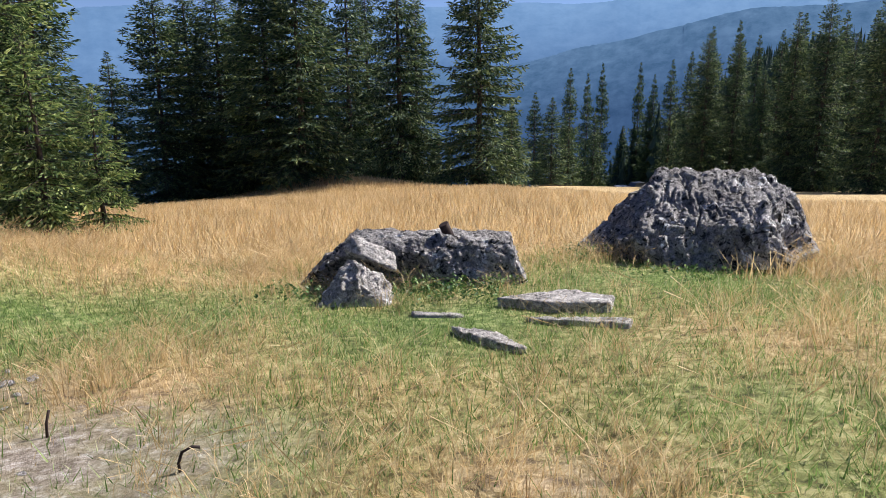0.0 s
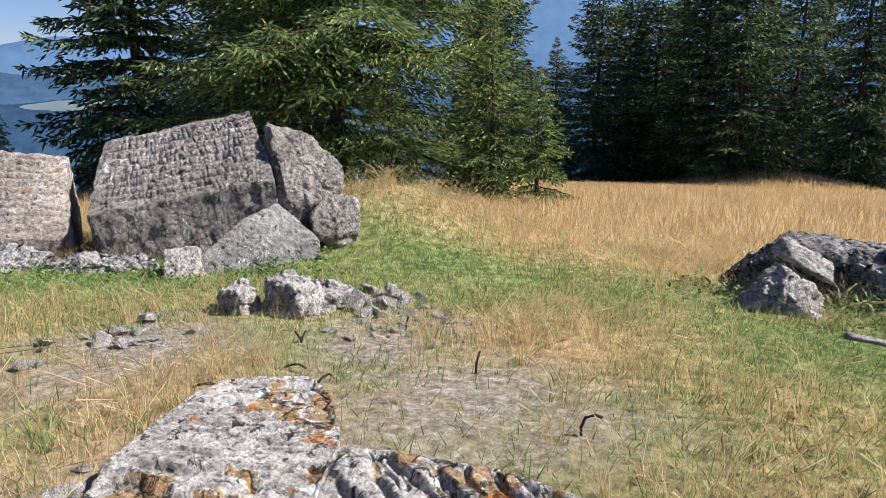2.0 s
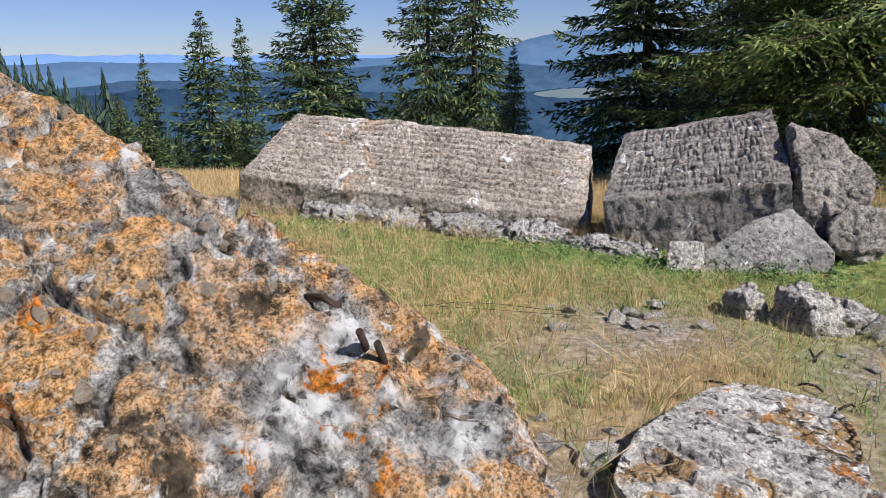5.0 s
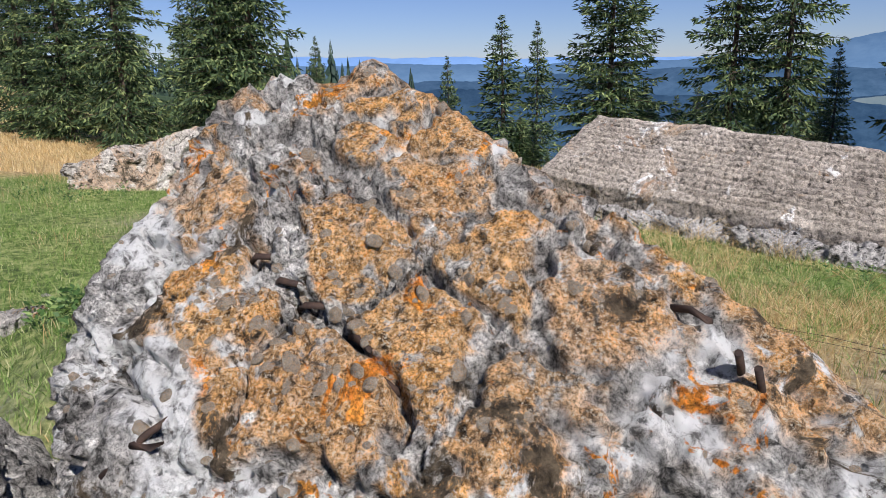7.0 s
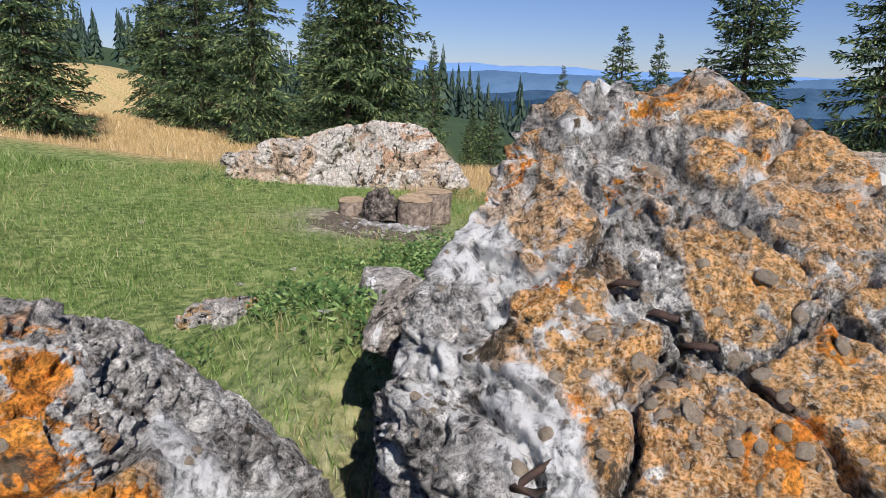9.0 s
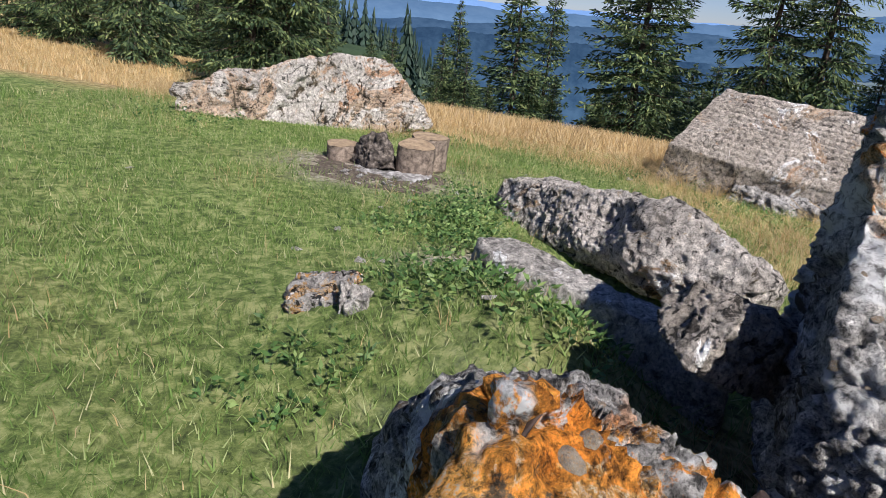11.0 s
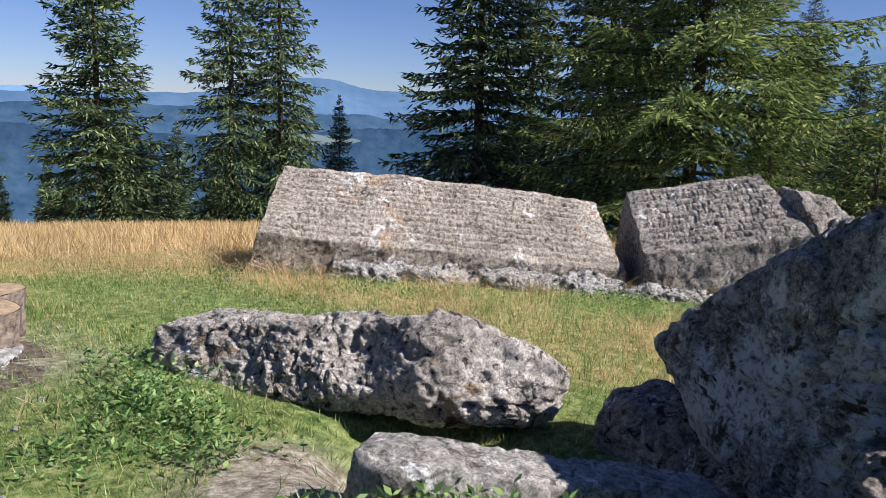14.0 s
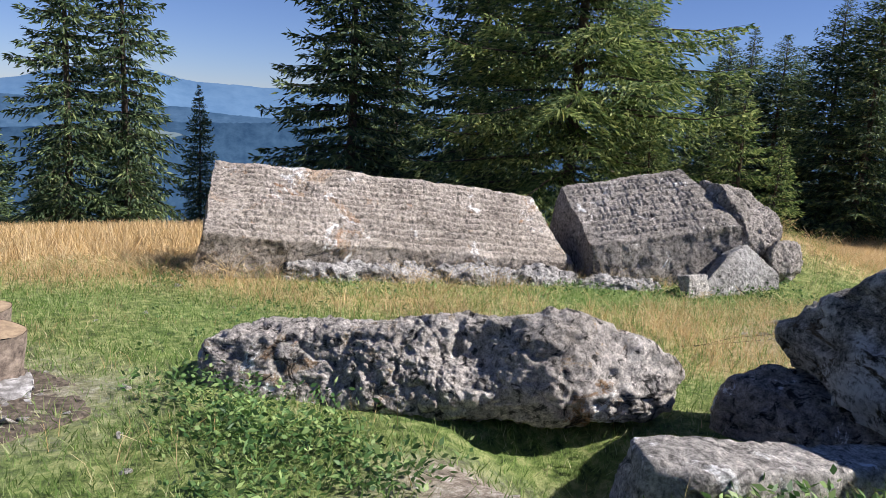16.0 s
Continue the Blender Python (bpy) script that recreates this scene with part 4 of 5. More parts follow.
L = [(-11.35, 0.21, 0.03), (-8.18, 4.38, -0.44), (-9.36, 5.09, 0.42), (-12.53, 1.30, 0.82)]
block_l = ribbed_block("ruined_concrete_block", L, [down(L[0], -0.26, -0.10), down(L[1], 0.02, 0.0), down(L[2], -0.5, 0.4), down(L[3], -0.6, 0.5)], 12, 330, 104, M_ribbed,
                       "long tilted slab of pale ribbed concrete lying in the grass", 2.0, 0.10, sag=0.05)
A = [(-7.90, 4.43, -0.12), (-6.15, 5.72, 0.28), (-7.37, 6.49, 1.0), (-8.95, 5.40, 0.58)]
block_a = ribbed_block("ruined_concrete_block", A, [down(A[0], 0.12, 0.02), down(A[1], 0.12, -0.02), down(A[2], -0.4, 0.5), down(A[3], -0.5, 0.4)], 10, 190, 90, M_ribbed_dark,
                       "tilted grey concrete block with ribbed top, broken at one end", 6.0, 0.085)

rock_kw = dict(foot=True)
tagged(rock("concrete_fragment", [(-6.11, 5.78, 0.28), (-6.62, 6.08, 0.86), (-6.30, 5.85, 0.30), (-7.1, 6.5, 0.85), (-6.27, 6.41, 0.74), (-5.81, 6.45, 0.44), (-5.65, 6.33, 0.16), (-5.83, 5.9, -0.07), (-6.06, 5.72, 0.11), (-7.01, 6.8, 0.65), (-6.36, 7.06, 0.22), (-6.42, 6.5, -0.3), (-5.9, 6.4, -0.35), (-6.55, 5.95, -0.45), (-6.02, 5.85, -0.5)], 6, M_ribbed_dark, 0.035, 30, 3.0, 2.5, 0.03, 0.035),
       "large broken-off grey concrete lump leaning on the block", "concrete lump")
tagged(rock("concrete_fragment", [(-5.72, 5.78, -0.13), (-5.68, 6.02, 0.10), (-5.41, 6.31, 0.05), (-5.33, 6.23, -0.26), (-5.49, 5.93, -0.36), (-5.68, 5.77, -0.32), (-6.14, 6.52, -0.05), (-5.81, 6.78, -0.21), (-5.95, 6.45, -0.6), (-5.5, 6.3, -0.8)], 5, M_ribbed_dark, 0.03, 30, 4.0, 3.0, 0.02, 0.03),
       "rough grey concrete lump wedged below the block's broken end", "concrete lump")
tagged(rock("concrete_fragment", [(-6.32, 4.69, -0.45), (-6.18, 5.14, -0.13), (-6.02, 5.59, 0.03), (-5.57, 5.79, -0.34), (-5.48, 5.70, -0.75), (-5.94, 5.03, -0.75), (-6.48, 6.02, -0.15), (-6.02, 6.21, -0.75), (-6.6, 5.3, -0.75), (-6.25, 4.66, -0.75)], 6, M_wedge, 0.012, 60, 5.0, 2.0, 0.0, 0.014),
       "cracked pale wedge of concrete propping up the block", "concrete wedge")
tagged(rock("concrete_fragment", [(-6.46, 4.37, -0.31), (-6.29, 4.69, -0.32), (-6.18, 4.66, -0.7), (-6.39, 4.29, -0.7), (-6.69, 4.55, -0.38), (-6.47, 4.85, -0.39), (-6.6, 4.7, -0.7)], 5, M_stone, 0.015, 30, 6.0, 3.0, 0.0, 0.015),
       "small squarish concrete piece at the foot of the block", "concrete lump")
for i, (x, y, s) in enumerate(((-7.5, 4.15, 0.16), (-7.15, 4.3, 0.13), (-8.3, 3.6, 0.2), (-8.9, 2.9, 0.22), (-9.6, 2.2, 0.2), (-10.3, 1.5, 0.22), (-10.0, 1.85, 0.15))):
    z = gz(x, y)
    tagged(rock("concrete_fragment", [(x - s * 2.4, y - s * 2.7, z - 0.1), (x + s * 2.4, y + s * 2.6, z - 0.1), (x - s * 2.3, y - s * 2.2, z + s * 1.0), (x + s * 2.1, y + s * 2.4, z + s * 0.9), (x + s, y - s * 0.8, z - 0.1), (x + s * 0.6, y - s * 0.3, z + s * 0.7), (x - s, y + s, z + s * 1.3), (x - s, y + s * 1.3, z - 0.1)], 5, M_foot, 0.05, 20, i * 3.3, 3.0, 0.04, 0.07),
           "crumbled pale concrete lump along the foot of the slab", "concrete lump", "crumbled foot of the slab")

# the leaning lichen-covered block close to the path
def d_edge(p):
    return p[:, 1] + 1.38 + 0.70 * (p[:, 2] - 0.7)


D = rock("ruined_concrete_block", [(-3.03, -1.42, 1.68), (-2.96, -1.66, 1.63), (-2.87, -1.68, 1.55), (-3.13, -1.31, 1.66), (-2.61, -1.72, 1.32), (-2.95, -1.0, 1.66), (-2.5, -0.57, 1.38), (-2.13, -0.21, 1.13), (-1.70, 0.30, 0.88), (-1.42, 0.36, 0.45), (-1.38, 0.25, -0.2),
                                    (-1.38, -1.5, -0.1), (-1.62, -1.1, 0.66), (-1.9, -1.85, 0.72), (-2.42, -1.80, 1.10), (-2.36, -1.98, 1.02), (-2.25, -1.97, 0.93), (-2.2, -2.05, 0.70), (-2.05, -1.96, 0.62), (-2.3, -1.98, 0.05), (-3.6, -1.05, 1.36), (-4.1, -1.02, 0.98), (-4.55, -0.8, 0.55), (-4.62, -0.5, 0.45),
                                    (-3.9, 0.2, -0.1), (-2.9, 0.6, -0.1), (-2.0, 0.6, -0.2), (-4.2, -0.9, 0.15), (-3.4, -1.6, 0.2)], 7, M_face, 0.030, 44, 1.0, 2.4, 0.02, 0.0, 0.016, bias=(0.5, -0.15, 0.35),
         lumps=((-3.0, -1.10, 1.66, 0.09, 0.07), (-2.98, -1.24, 1.66, 0.07, -0.10), (-2.35, -1.72, 1.05, 0.10, -0.05), (-2.05, -1.72, 0.85, 0.08, -0.05), (-2.6, -1.75, 1.3, 0.14, -0.06)),
         face=dict(size=2.9, bare=0.30, lichen=lambda p: 0.5 + 2.2 * d_edge(p) - 6 * np.maximum(-0.14 - (p - (-2.957, -1.414, 1.69)) @ np.array((0.72, 0.10, 0.68)), 0),
                   pale=lambda p: 0.31 + 0.45 * np.exp(-((d_edge(p) - 0.02) / 0.20) ** 2) + 0.45 * np.exp(-((p - (-1.85, -0.08, 0.88)) ** 2).sum(1) / 0.09) + 0.3 * np.exp(-((p - (-2.6, -1.3, 1.4)) ** 2).sum(1) / 0.05)))
tagged(D, "leaning concrete block with broken face covered in orange lichen", "concrete block")
knob = rock("concrete_fragment", [(-3.01, -2.21, 0.82), (-2.96, -2.11, 0.9), (-2.75, -2.0, 0.9), (-2.65, -2.09, 0.84), (-2.64, -2.21, 0.71), (-2.88, -2.26, 0.75), (-3.2, -1.7, 0.72), (-2.95, -1.6, 0.72), (-2.9, -1.75, 0.45)], 6, M_pitted, 0.03, 18, 7.0, 4.0, 0.05, 0.018)
tagged(knob, "pitted concrete lump sticking out of the leaning block", "concrete lump")
tagged(rock("concrete_fragment", [(-4.8, -0.8, 0.22), (-4.1, -0.3, 0.3), (-3.4, -0.9, 0.3), (-3.3, -1.2, -0.1), (-4.8, -1.0, -0.2), (-4.9, -0.6, -0.2), (-3.8, 0.0, -0.2), (-3.9, -1.15, 0.0), (-4.4, -1.0, 0.15)], 5, M_pitted, 0.04, 12, 8.0, 3.0, 0.05, 0.03),
       "mossy concrete footing below the leaning block", "concrete lump")
Eb = rock("ruined_concrete_block", [(-1.38, -2.90, 1.31), (-1.28, -2.95, 1.24), (-1.45, -2.78, 1.28), (-1.55, -2.72, 1.22), (-1.75, -2.66, 1.09), (-1.42, -2.4, 0.98), (-1.12, -2.9, 0.85), (-1.05, -2.95, 0.0), (-1.25, -2.15, 0.60), (-1.3, -2.0, 0.0),
                                    (-2.06, -2.58, 0.88), (-2.1, -2.38, 0.72), (-2.0, -2.12, 0.55), (-2.6, -2.15, 0.0), (-3.0, -2.6, 0.1), (-3.3, -3.0, 0.05), (-2.6, -2.9, 0.62), (-2.2, -3.0, 0.8), (-1.7, -3.0, 1.0), (-1.9, -3.1, 0.0), (-3.2, -3.2, 0.0)], 7, M_face_orange, 0.04, 40, 9.0, 2.6, 0.03, 0.0, 0.016, bias=(0.5, 0.25, 0.4),
          face=dict(size=3.2, bare=0.34, lichen=lambda p: 0.75 - 2.4 * np.maximum(-1.50 - p[:, 0], 0) - 1.2 * np.maximum(0.95 - p[:, 2], 0), pale=lambda p: 0.50 - 0.6 * np.maximum(-1.55 - p[:, 0], 0)))
tagged(Eb, "low broken concrete block splashed with bright orange lichen", "concrete block")
F = rock("ruined_concrete_block", [(-7.85, -2.50, 0.10), (-7.72, -2.62, -0.18), (-8.06, -2.02, 0.06), (-7.92, -2.35, 0.12), (-7.6, -1.9, 0.2), (-8.1, -2.3, -0.3), (-6.9, -2.0, 0.2), (-6.2, -1.3, 0.35), (-6.0, -1.6, 0.46), (-5.6, -1.35, 0.53), (-5.2, -1.1, 0.42), (-4.9, -0.95, 0.2), (-4.95, -1.1, -0.1),
                                    (-6.8, -1.3, 0.1), (-5.2, -0.5, 0.1), (-5.6, -1.72, 0.12), (-6.9, -2.35, -0.3), (-7.8, -1.6, -0.4), (-5.8, -0.5, -0.4)], 7, M_boulder, 0.07, 18, 11.0, 1.9, 0.09, 0.028, 0.022, bias=(0.1, -0.4, 0.3),
         lumps=((-5.47, -1.61, 0.45, 0.45, 0.10), (-6.05, -1.79, 0.30, 0.18, -0.13), (-6.9, -2.2, 0.2, 0.35, -0.05)))
tagged(F, "long pitted boulder of weathered concrete lying on its side", "concrete block")
S = rock("concrete_beam", [(-4.74, -2.93, -0.3), (-4.60, -2.80, 0.46), (-4.40, -2.75, 0.43), (-3.70, -1.95, 0.40), (-3.45, -1.70, 0.33), (-3.4, -1.72, -0.4), (-4.75, -2.60, 0.44), (-3.75, -1.66, 0.36), (-4.9, -2.6, -0.4), (-3.7, -1.5, -0.4)], 6, M_stone, 0.02, 44, 12.0, 2.5, 0.03, 0.010, 0.012)
tagged(S, "grey concrete beam half sunk in the grass", "concrete beam")
Wb = rock("ruined_concrete_block", [(-10.62, -7.0, 0.38), (-10.85, -6.6, 0.46), (-11.05, -6.3, 0.32), (-11.55, -5.35, 0.76), (-11.8, -4.9, 0.9), (-12.1, -4.4, 0.92), (-12.32, -3.98, 0.84), (-12.72, -3.3, -0.3), (-10.6, -7.0, -0.2), (-11.0, -6.0, -0.35), (-11.9, -4.5, -0.5),
                                     (-12.8, -6.0, 0.1), (-13.8, -4.0, -0.4), (-12.9, -4.6, 0.6), (-12.0, -7.2, -0.2)], 6, M_white, 0.10, 18, 13.0, 1.3, 0.05, 0.05, 0.03)
tagged(Wb, "big pale concrete block stained pink and grey beyond the fireplace", "concrete block")
C = rock("ruined_concrete_block", [(1.72, 9.3, -0.65), (2.75, 9.1, 0.44), (3.2, 9.0, 0.46), (4.0, 9.1, 0.46), (4.25, 8.6, 0.32), (4.35, 7.9, -0.4), (3.55, 7.6, 0.05), (3.7, 7.45, -0.5), (2.5, 7.55, -0.55), (2.2, 7.9, -0.2), (4.6, 8.6, -0.6), (4.2, 10.2, -0.7), (2.4, 10.2, -0.7)], 7, M_dark, 0.06, 40, 15.0, 2.3, 0.05, 0.032, 0.014, bias=(0, -0.5, 0.2), lumps=((4.1, 7.75, -0.15, 0.26, -0.32), (3.5, 7.75, 0.2, 0.10, -0.14), (3.2, 8.0, 0.3, 0.5, -0.06)), strata=((0.35, 0.94), 4.0, 0.07))
tagged(C, "big dark weathered concrete block hollow at one end", "concrete block")
B = rock("ruined_concrete_wall", [(-0.95, 7.5, -0.10), (0.72, 7.3, -0.10), (0.75, 7.15, -0.2), (0.9, 7.05, -0.55), (-1.7, 7.7, -0.7), (-1.0, 7.3, -0.2), (-1.0, 8.1, -0.12), (0.75, 8.0, -0.12), (0.8, 8.0, -0.7), (-1.6, 8.2, -0.75)], 7, M_dark, 0.05, 44, 17.0, 2.6, 0.05, 0.035, 0.016, bias=(0, -0.5, 0.2), lumps=((-0.3, 7.2, -0.33, 0.16, -0.08), (0.3, 7.15, -0.30, 0.16, -0.09), (0.0, 7.05, -0.5, 0.5, 0.10)))
tagged(B, "low ruined wall of dark crumbling concrete", "concrete wall")
tube("pipe", [(0.1, 7.55, -0.25), (0.07, 7.5, -0.1), (0.0, 7.47, 0.05)], 0.055, M_rust, B, 12)
tagged(rock("concrete_fragment", [(-0.95, 6.75, -0.10), (-0.78, 6.7, -0.15), (-1.28, 6.4, -0.6), (-0.45, 6.42, -0.55), (-1.2, 6.9, -0.6), (-0.5, 6.95, -0.5), (-0.85, 6.5, -0.3)], 5, M_stone, 0.04, 16, 19.0, 2.5, 0.02, 0.05),
       "pointed brown-grey concrete lump before the low wall", "concrete lump")
tagged(rock("concrete_fragment", [(-0.95, 7.2, 0.0), (-0.45, 6.95, -0.35), (-0.55, 7.1, -0.4), (-1.1, 7.15, -0.15), (-0.5, 7.25, -0.2), (-0.9, 7.4, -0.1), (-0.8, 7.0, -0.2)], 4, M_stone, 0.03, 16, 21.0, 2.5, 0.02, 0.03),
       "tilted grey concrete piece leaning on the low wall", "concrete lump")


def flat_slab(name, corners, up, label, material=None, sub=5, seed=0.0, rough=0.014, chunk=0.014, pits=0.0):
    pts = []
    for x, y in corners:
        pts += [(x, y, gz(x, y) + up), (x * 1.0, y, gz(x, y) - 0.15)]
    return tagged(rock(name, pts, sub, material or M_slab, rough, 40, seed, 2.5, pits, chunk, 0.012), label, "concrete slab")


flat_slab("concrete_slab", [(0.45, 6.15), (1.1, 6.35), (1.5, 5.95), (1.42, 5.7), (0.9, 5.8)], 0.10, "flat concrete slab lying in the grass", M_stone, 5, 23.0)
flat_slab("concrete_slab", [(0.65, 5.55), (1.5, 5.35), (1.45, 5.2), (0.75, 5.45)], 0.05, "narrow flat concrete slab lying in the grass", M_stone, 5, 24.0)
flat_slab("concrete_slab", [(0.04, 5.4), (0.42, 5.1), (0.6, 4.7), (0.5, 4.72), (0.15, 5.15)], 0.05, "narrow pointed concrete slab lying in the grass", M_stone, 5, 25.0)
flat_slab("concrete_slab", [(-0.3, 6.0), (0.15, 5.85), (0.2, 5.75), (-0.25, 5.85)], 0.03, "narrow strip of concrete nearly buried in grass", M_stone, 4, 26.0)
def floor_piece(corners, seed, along, across, amp):
    pts = []
    for x, y, z in corners:
        pts += [(x, y, max(z - 0.10, gz(x, y) + 0.05)), (x, y, gz(x, y) - 0.2)]
    return rock("concrete_slab", pts, 7, M_slab, 0.018, 90, seed, 2.5, 0.0, 0.006, 0.012, bias=(0, 0, 0.55), strata=(along, across, amp))


floor_upper = floor_piece([(-2.45, 1.08, 0.04), (-2.78, 1.40, 0.01), (-2.95, 1.75, -0.04), (-3.22, 2.15, -0.11), (-3.36, 2.55, -0.17), (-3.0, 2.90, -0.21), (-2.66, 2.75, -0.22), (-2.2, 2.3, -0.16), (-1.8, 1.6, -0.04), (-1.9, 1.0, 0.02)], 27.0, (0.76, 0.65), 7.0, 0.07)
tagged(floor_upper, "broken pale concrete floor slab with flaking layers and rebar", "concrete slab")
floor_lower = floor_piece([(-2.25, 2.22, -0.13), (-1.9, 2.36, -0.16), (-1.44, 2.47, -0.19), (-0.92, 2.42, -0.20), (-1.0, 1.9, -0.13), (-1.3, 1.3, -0.05), (-1.85, 1.0, 0.035), (-2.1, 1.5, -0.02)], 28.0, (0.80, -0.60), 5.0, 0.06)
tagged(floor_lower, "low grooved concrete floor slab stained with orange lichen", "concrete slab")

# small stones
for i, (x, y, sx, sy, sz) in enumerate(((-4.72, 3.85, 0.21, 0.17, 0.25), (-4.3, 4.1, 0.31, 0.23, 0.34), (-4.35, 4.6, 0.3, 0.2, 0.12), (-4.2, -3.6, 0.28, 0.24, 0.09), (-3.95, -3.4, 0.12, 0.12, 0.12))):
    z = gz(x, y)
    c8 = [(x + a * sx * (0.8 if k else 1), y + b * sy * (0.8 if k else 1), z + (sz if k else -0.08)) for a in (-1, 1) for b in (-1, 1) for k in (0, 1)]
    tagged(rock("boulder", c8, 5, M_stone if i != 3 else M_lichen, 0.05 if i != 3 else 0.03, 7, 31.0 + i * 2.1, 4.0, 0.02, 0.05), "rough grey stone lying in the grass", "boulder", "loose stones")

# hearth of logs
def log(p, direction, radius, length, material, label, seed):
    z = Vector(direction).normalized()
    q = z.to_track_quat('Z', 'Y').to_matrix().to_4x4()
    n, rings = 22, 10
    v, f = [], []
    for k in range(rings):
        for i in range(n):
            a = i * 6.2832 / n
            rr = radius * (1 + 0.10 * math.sin(3 * a + seed) + 0.06 * noise.noise(Vector((math.cos(a) * 2, math.sin(a) * 2, k * 0.5 + seed))))
            v.append((rr * math.cos(a), rr * math.sin(a), length * (k / (rings - 1))))
    for k in range(rings - 1):
        for i in range(n):
            a, b = k * n + i, k * n + (i + 1) % n
            f.append((a, b, b + n, a + n))
    f.append(tuple(range(n))[::-1])
    ob = mesh_ob("log", v, f, material)
    ob.matrix_world = Matrix.Translation(p) @ q
    cut = mesh_ob("cut_face", [(x * 0.985, y * 0.985, length + 0.002 + 0.01 * noise.noise(Vector((x * 9, y * 9, 0)))) for x, y, _ in v[-n:]] + [(0, 0, length + 0.006)], [(i, (i + 1) % n, n) for i in range(n)], M_cut if material is M_oldwood else M_char, ob)
    return tagged(ob, label, "log", "logs of the fireplace")


zf = gz(-8.6, -3.8)
log((-9.0, -4.3, zf - 0.05), (0.05, 0, 1), 0.20, 0.25, M_oldwood, "upright sawn log with pale top", 1.0)
tagged(rock("log", [(-8.95, -4.25, zf - 0.02), (-8.45, -3.95, zf + 0.02), (-8.85, -4.05, zf + 0.36), (-8.6, -3.75, zf + 0.44), (-8.45, -3.75, zf + 0.25), (-8.8, -3.6, zf), (-9.0, -3.8, zf + 0.3), (-8.5, -3.6, zf + 0.02)], 5, M_char, 0.05, 14, 51.0, 4.0, 0.02, 0.04), "charred burl of wood leaning across the fire", "log", "logs of the fireplace")
log((-9.15, -3.3, zf - 0.05), (0.06, 0.04, 1), 0.22, 0.40, M_oldwood, "upright grey log beside the fireplace", 3.0)
log((-8.72, -3.42, zf - 0.05), (0.14, 0.05, 1), 0.21, 0.38, M_oldwood, "weathered brown upright log in the fireplace", 4.0)
ash = rock("ash", [(-8.9, -4.5, zf), (-7.9, -4.2, zf + 0.01), (-7.85, -3.5, zf), (-8.6, -3.1, zf), (-8.4, -3.8, zf + 0.05), (-9.0, -3.5, zf - 0.05), (-8.4, -3.8, zf - 0.1)], 5, M_ash, 0.02, 10, 41.0, 6.0, 0, 0.02)
M_soil = make_plain("burnt_soil", [(0.35, (0.03, 0.025, 0.02)), (0.5, (0.10, 0.08, 0.06)), (0.68, (0.22, 0.18, 0.14))], 22)
ring = [(-8.5 + 0.95 * math.cos(a) * (1 + 0.15 * math.sin(3 * a)), -3.85 + 0.95 * math.sin(a) * (1 + 0.12 * math.cos(2 * a))) for a in [k * 0.6283 for k in range(10)]]
burnt = rock("burnt_soil", [(x, y, gz(x, y) + h) for x, y in ring for h in (0.012, -0.12)], 6, M_soil, 0.012, 30, 43.0, 5.0, 0, 0.012)
tagged(burnt, "dark burnt soil round an old campfire", "soil")
tagged(ash, "grey and white ash of an old campfire", "ash")


# ---- grass ----
def keep_off(p, grow=1.0):
    """True for points that lie in no block."""
    ok = np.ones(len(p), bool)
    for c, pl in FOOT:
        q = (p - c) @ pl[:, :3].T / pl[:, 3]
        ok &= q.max(1) > grow
    return ok


def scatter(n, x0, x1, y0, y1, rng):
    return np.stack([rng.uniform(x0, x1, n), rng.uniform(y0, y1, n)], 1)


def grass(name, pts, height, width, lean, material, rng, label, bend=True):
    """Single blades, each with its own lean and a bent tip."""
    z = ground_z(pts[:, 0], pts[:, 1])
    base = np.column_stack([pts, z - 0.01])
    ok = keep_off(base + np.array([0, 0, 0.03]))
    base, height, width = base[ok], height[ok], width[ok]
    n = len(base)
    a = rng.uniform(0, 6.283, n)
    la = rng.uniform(0, 6.283, n)
    ll = rng.rayleigh(lean, n) * height
    side = np.column_stack([np.cos(a), np.sin(a), np.zeros(n)]) * width[:, None]
    ld = np.column_stack([np.cos(la) * ll, np.sin(la) * ll, np.zeros(n)])
    up = np.column_stack([np.zeros(n), np.zeros(n), height])
    if bend:
        m = base + up * 0.62 + ld * 0.35
        v = np.stack([base - side, base + side, m + side * 0.7, m - side * 0.7, base + up * 0.98 + ld + side * 0.12, base + up + ld - side * 0.12], 1).reshape(-1, 3)
        k = np.arange(n)[:, None] * 6
        f = np.concatenate([k + np.array([0, 1, 2, 3]), k + np.array([3, 2, 4, 5])])
    else:
        v = np.stack([base - side, base + side, base + up + ld], 1).reshape(-1, 3)
        f = np.arange(n * 3).reshape(-1, 3)
    return tagged(fast_mesh(name, v, f, material), label, "grass", kind="stuff")


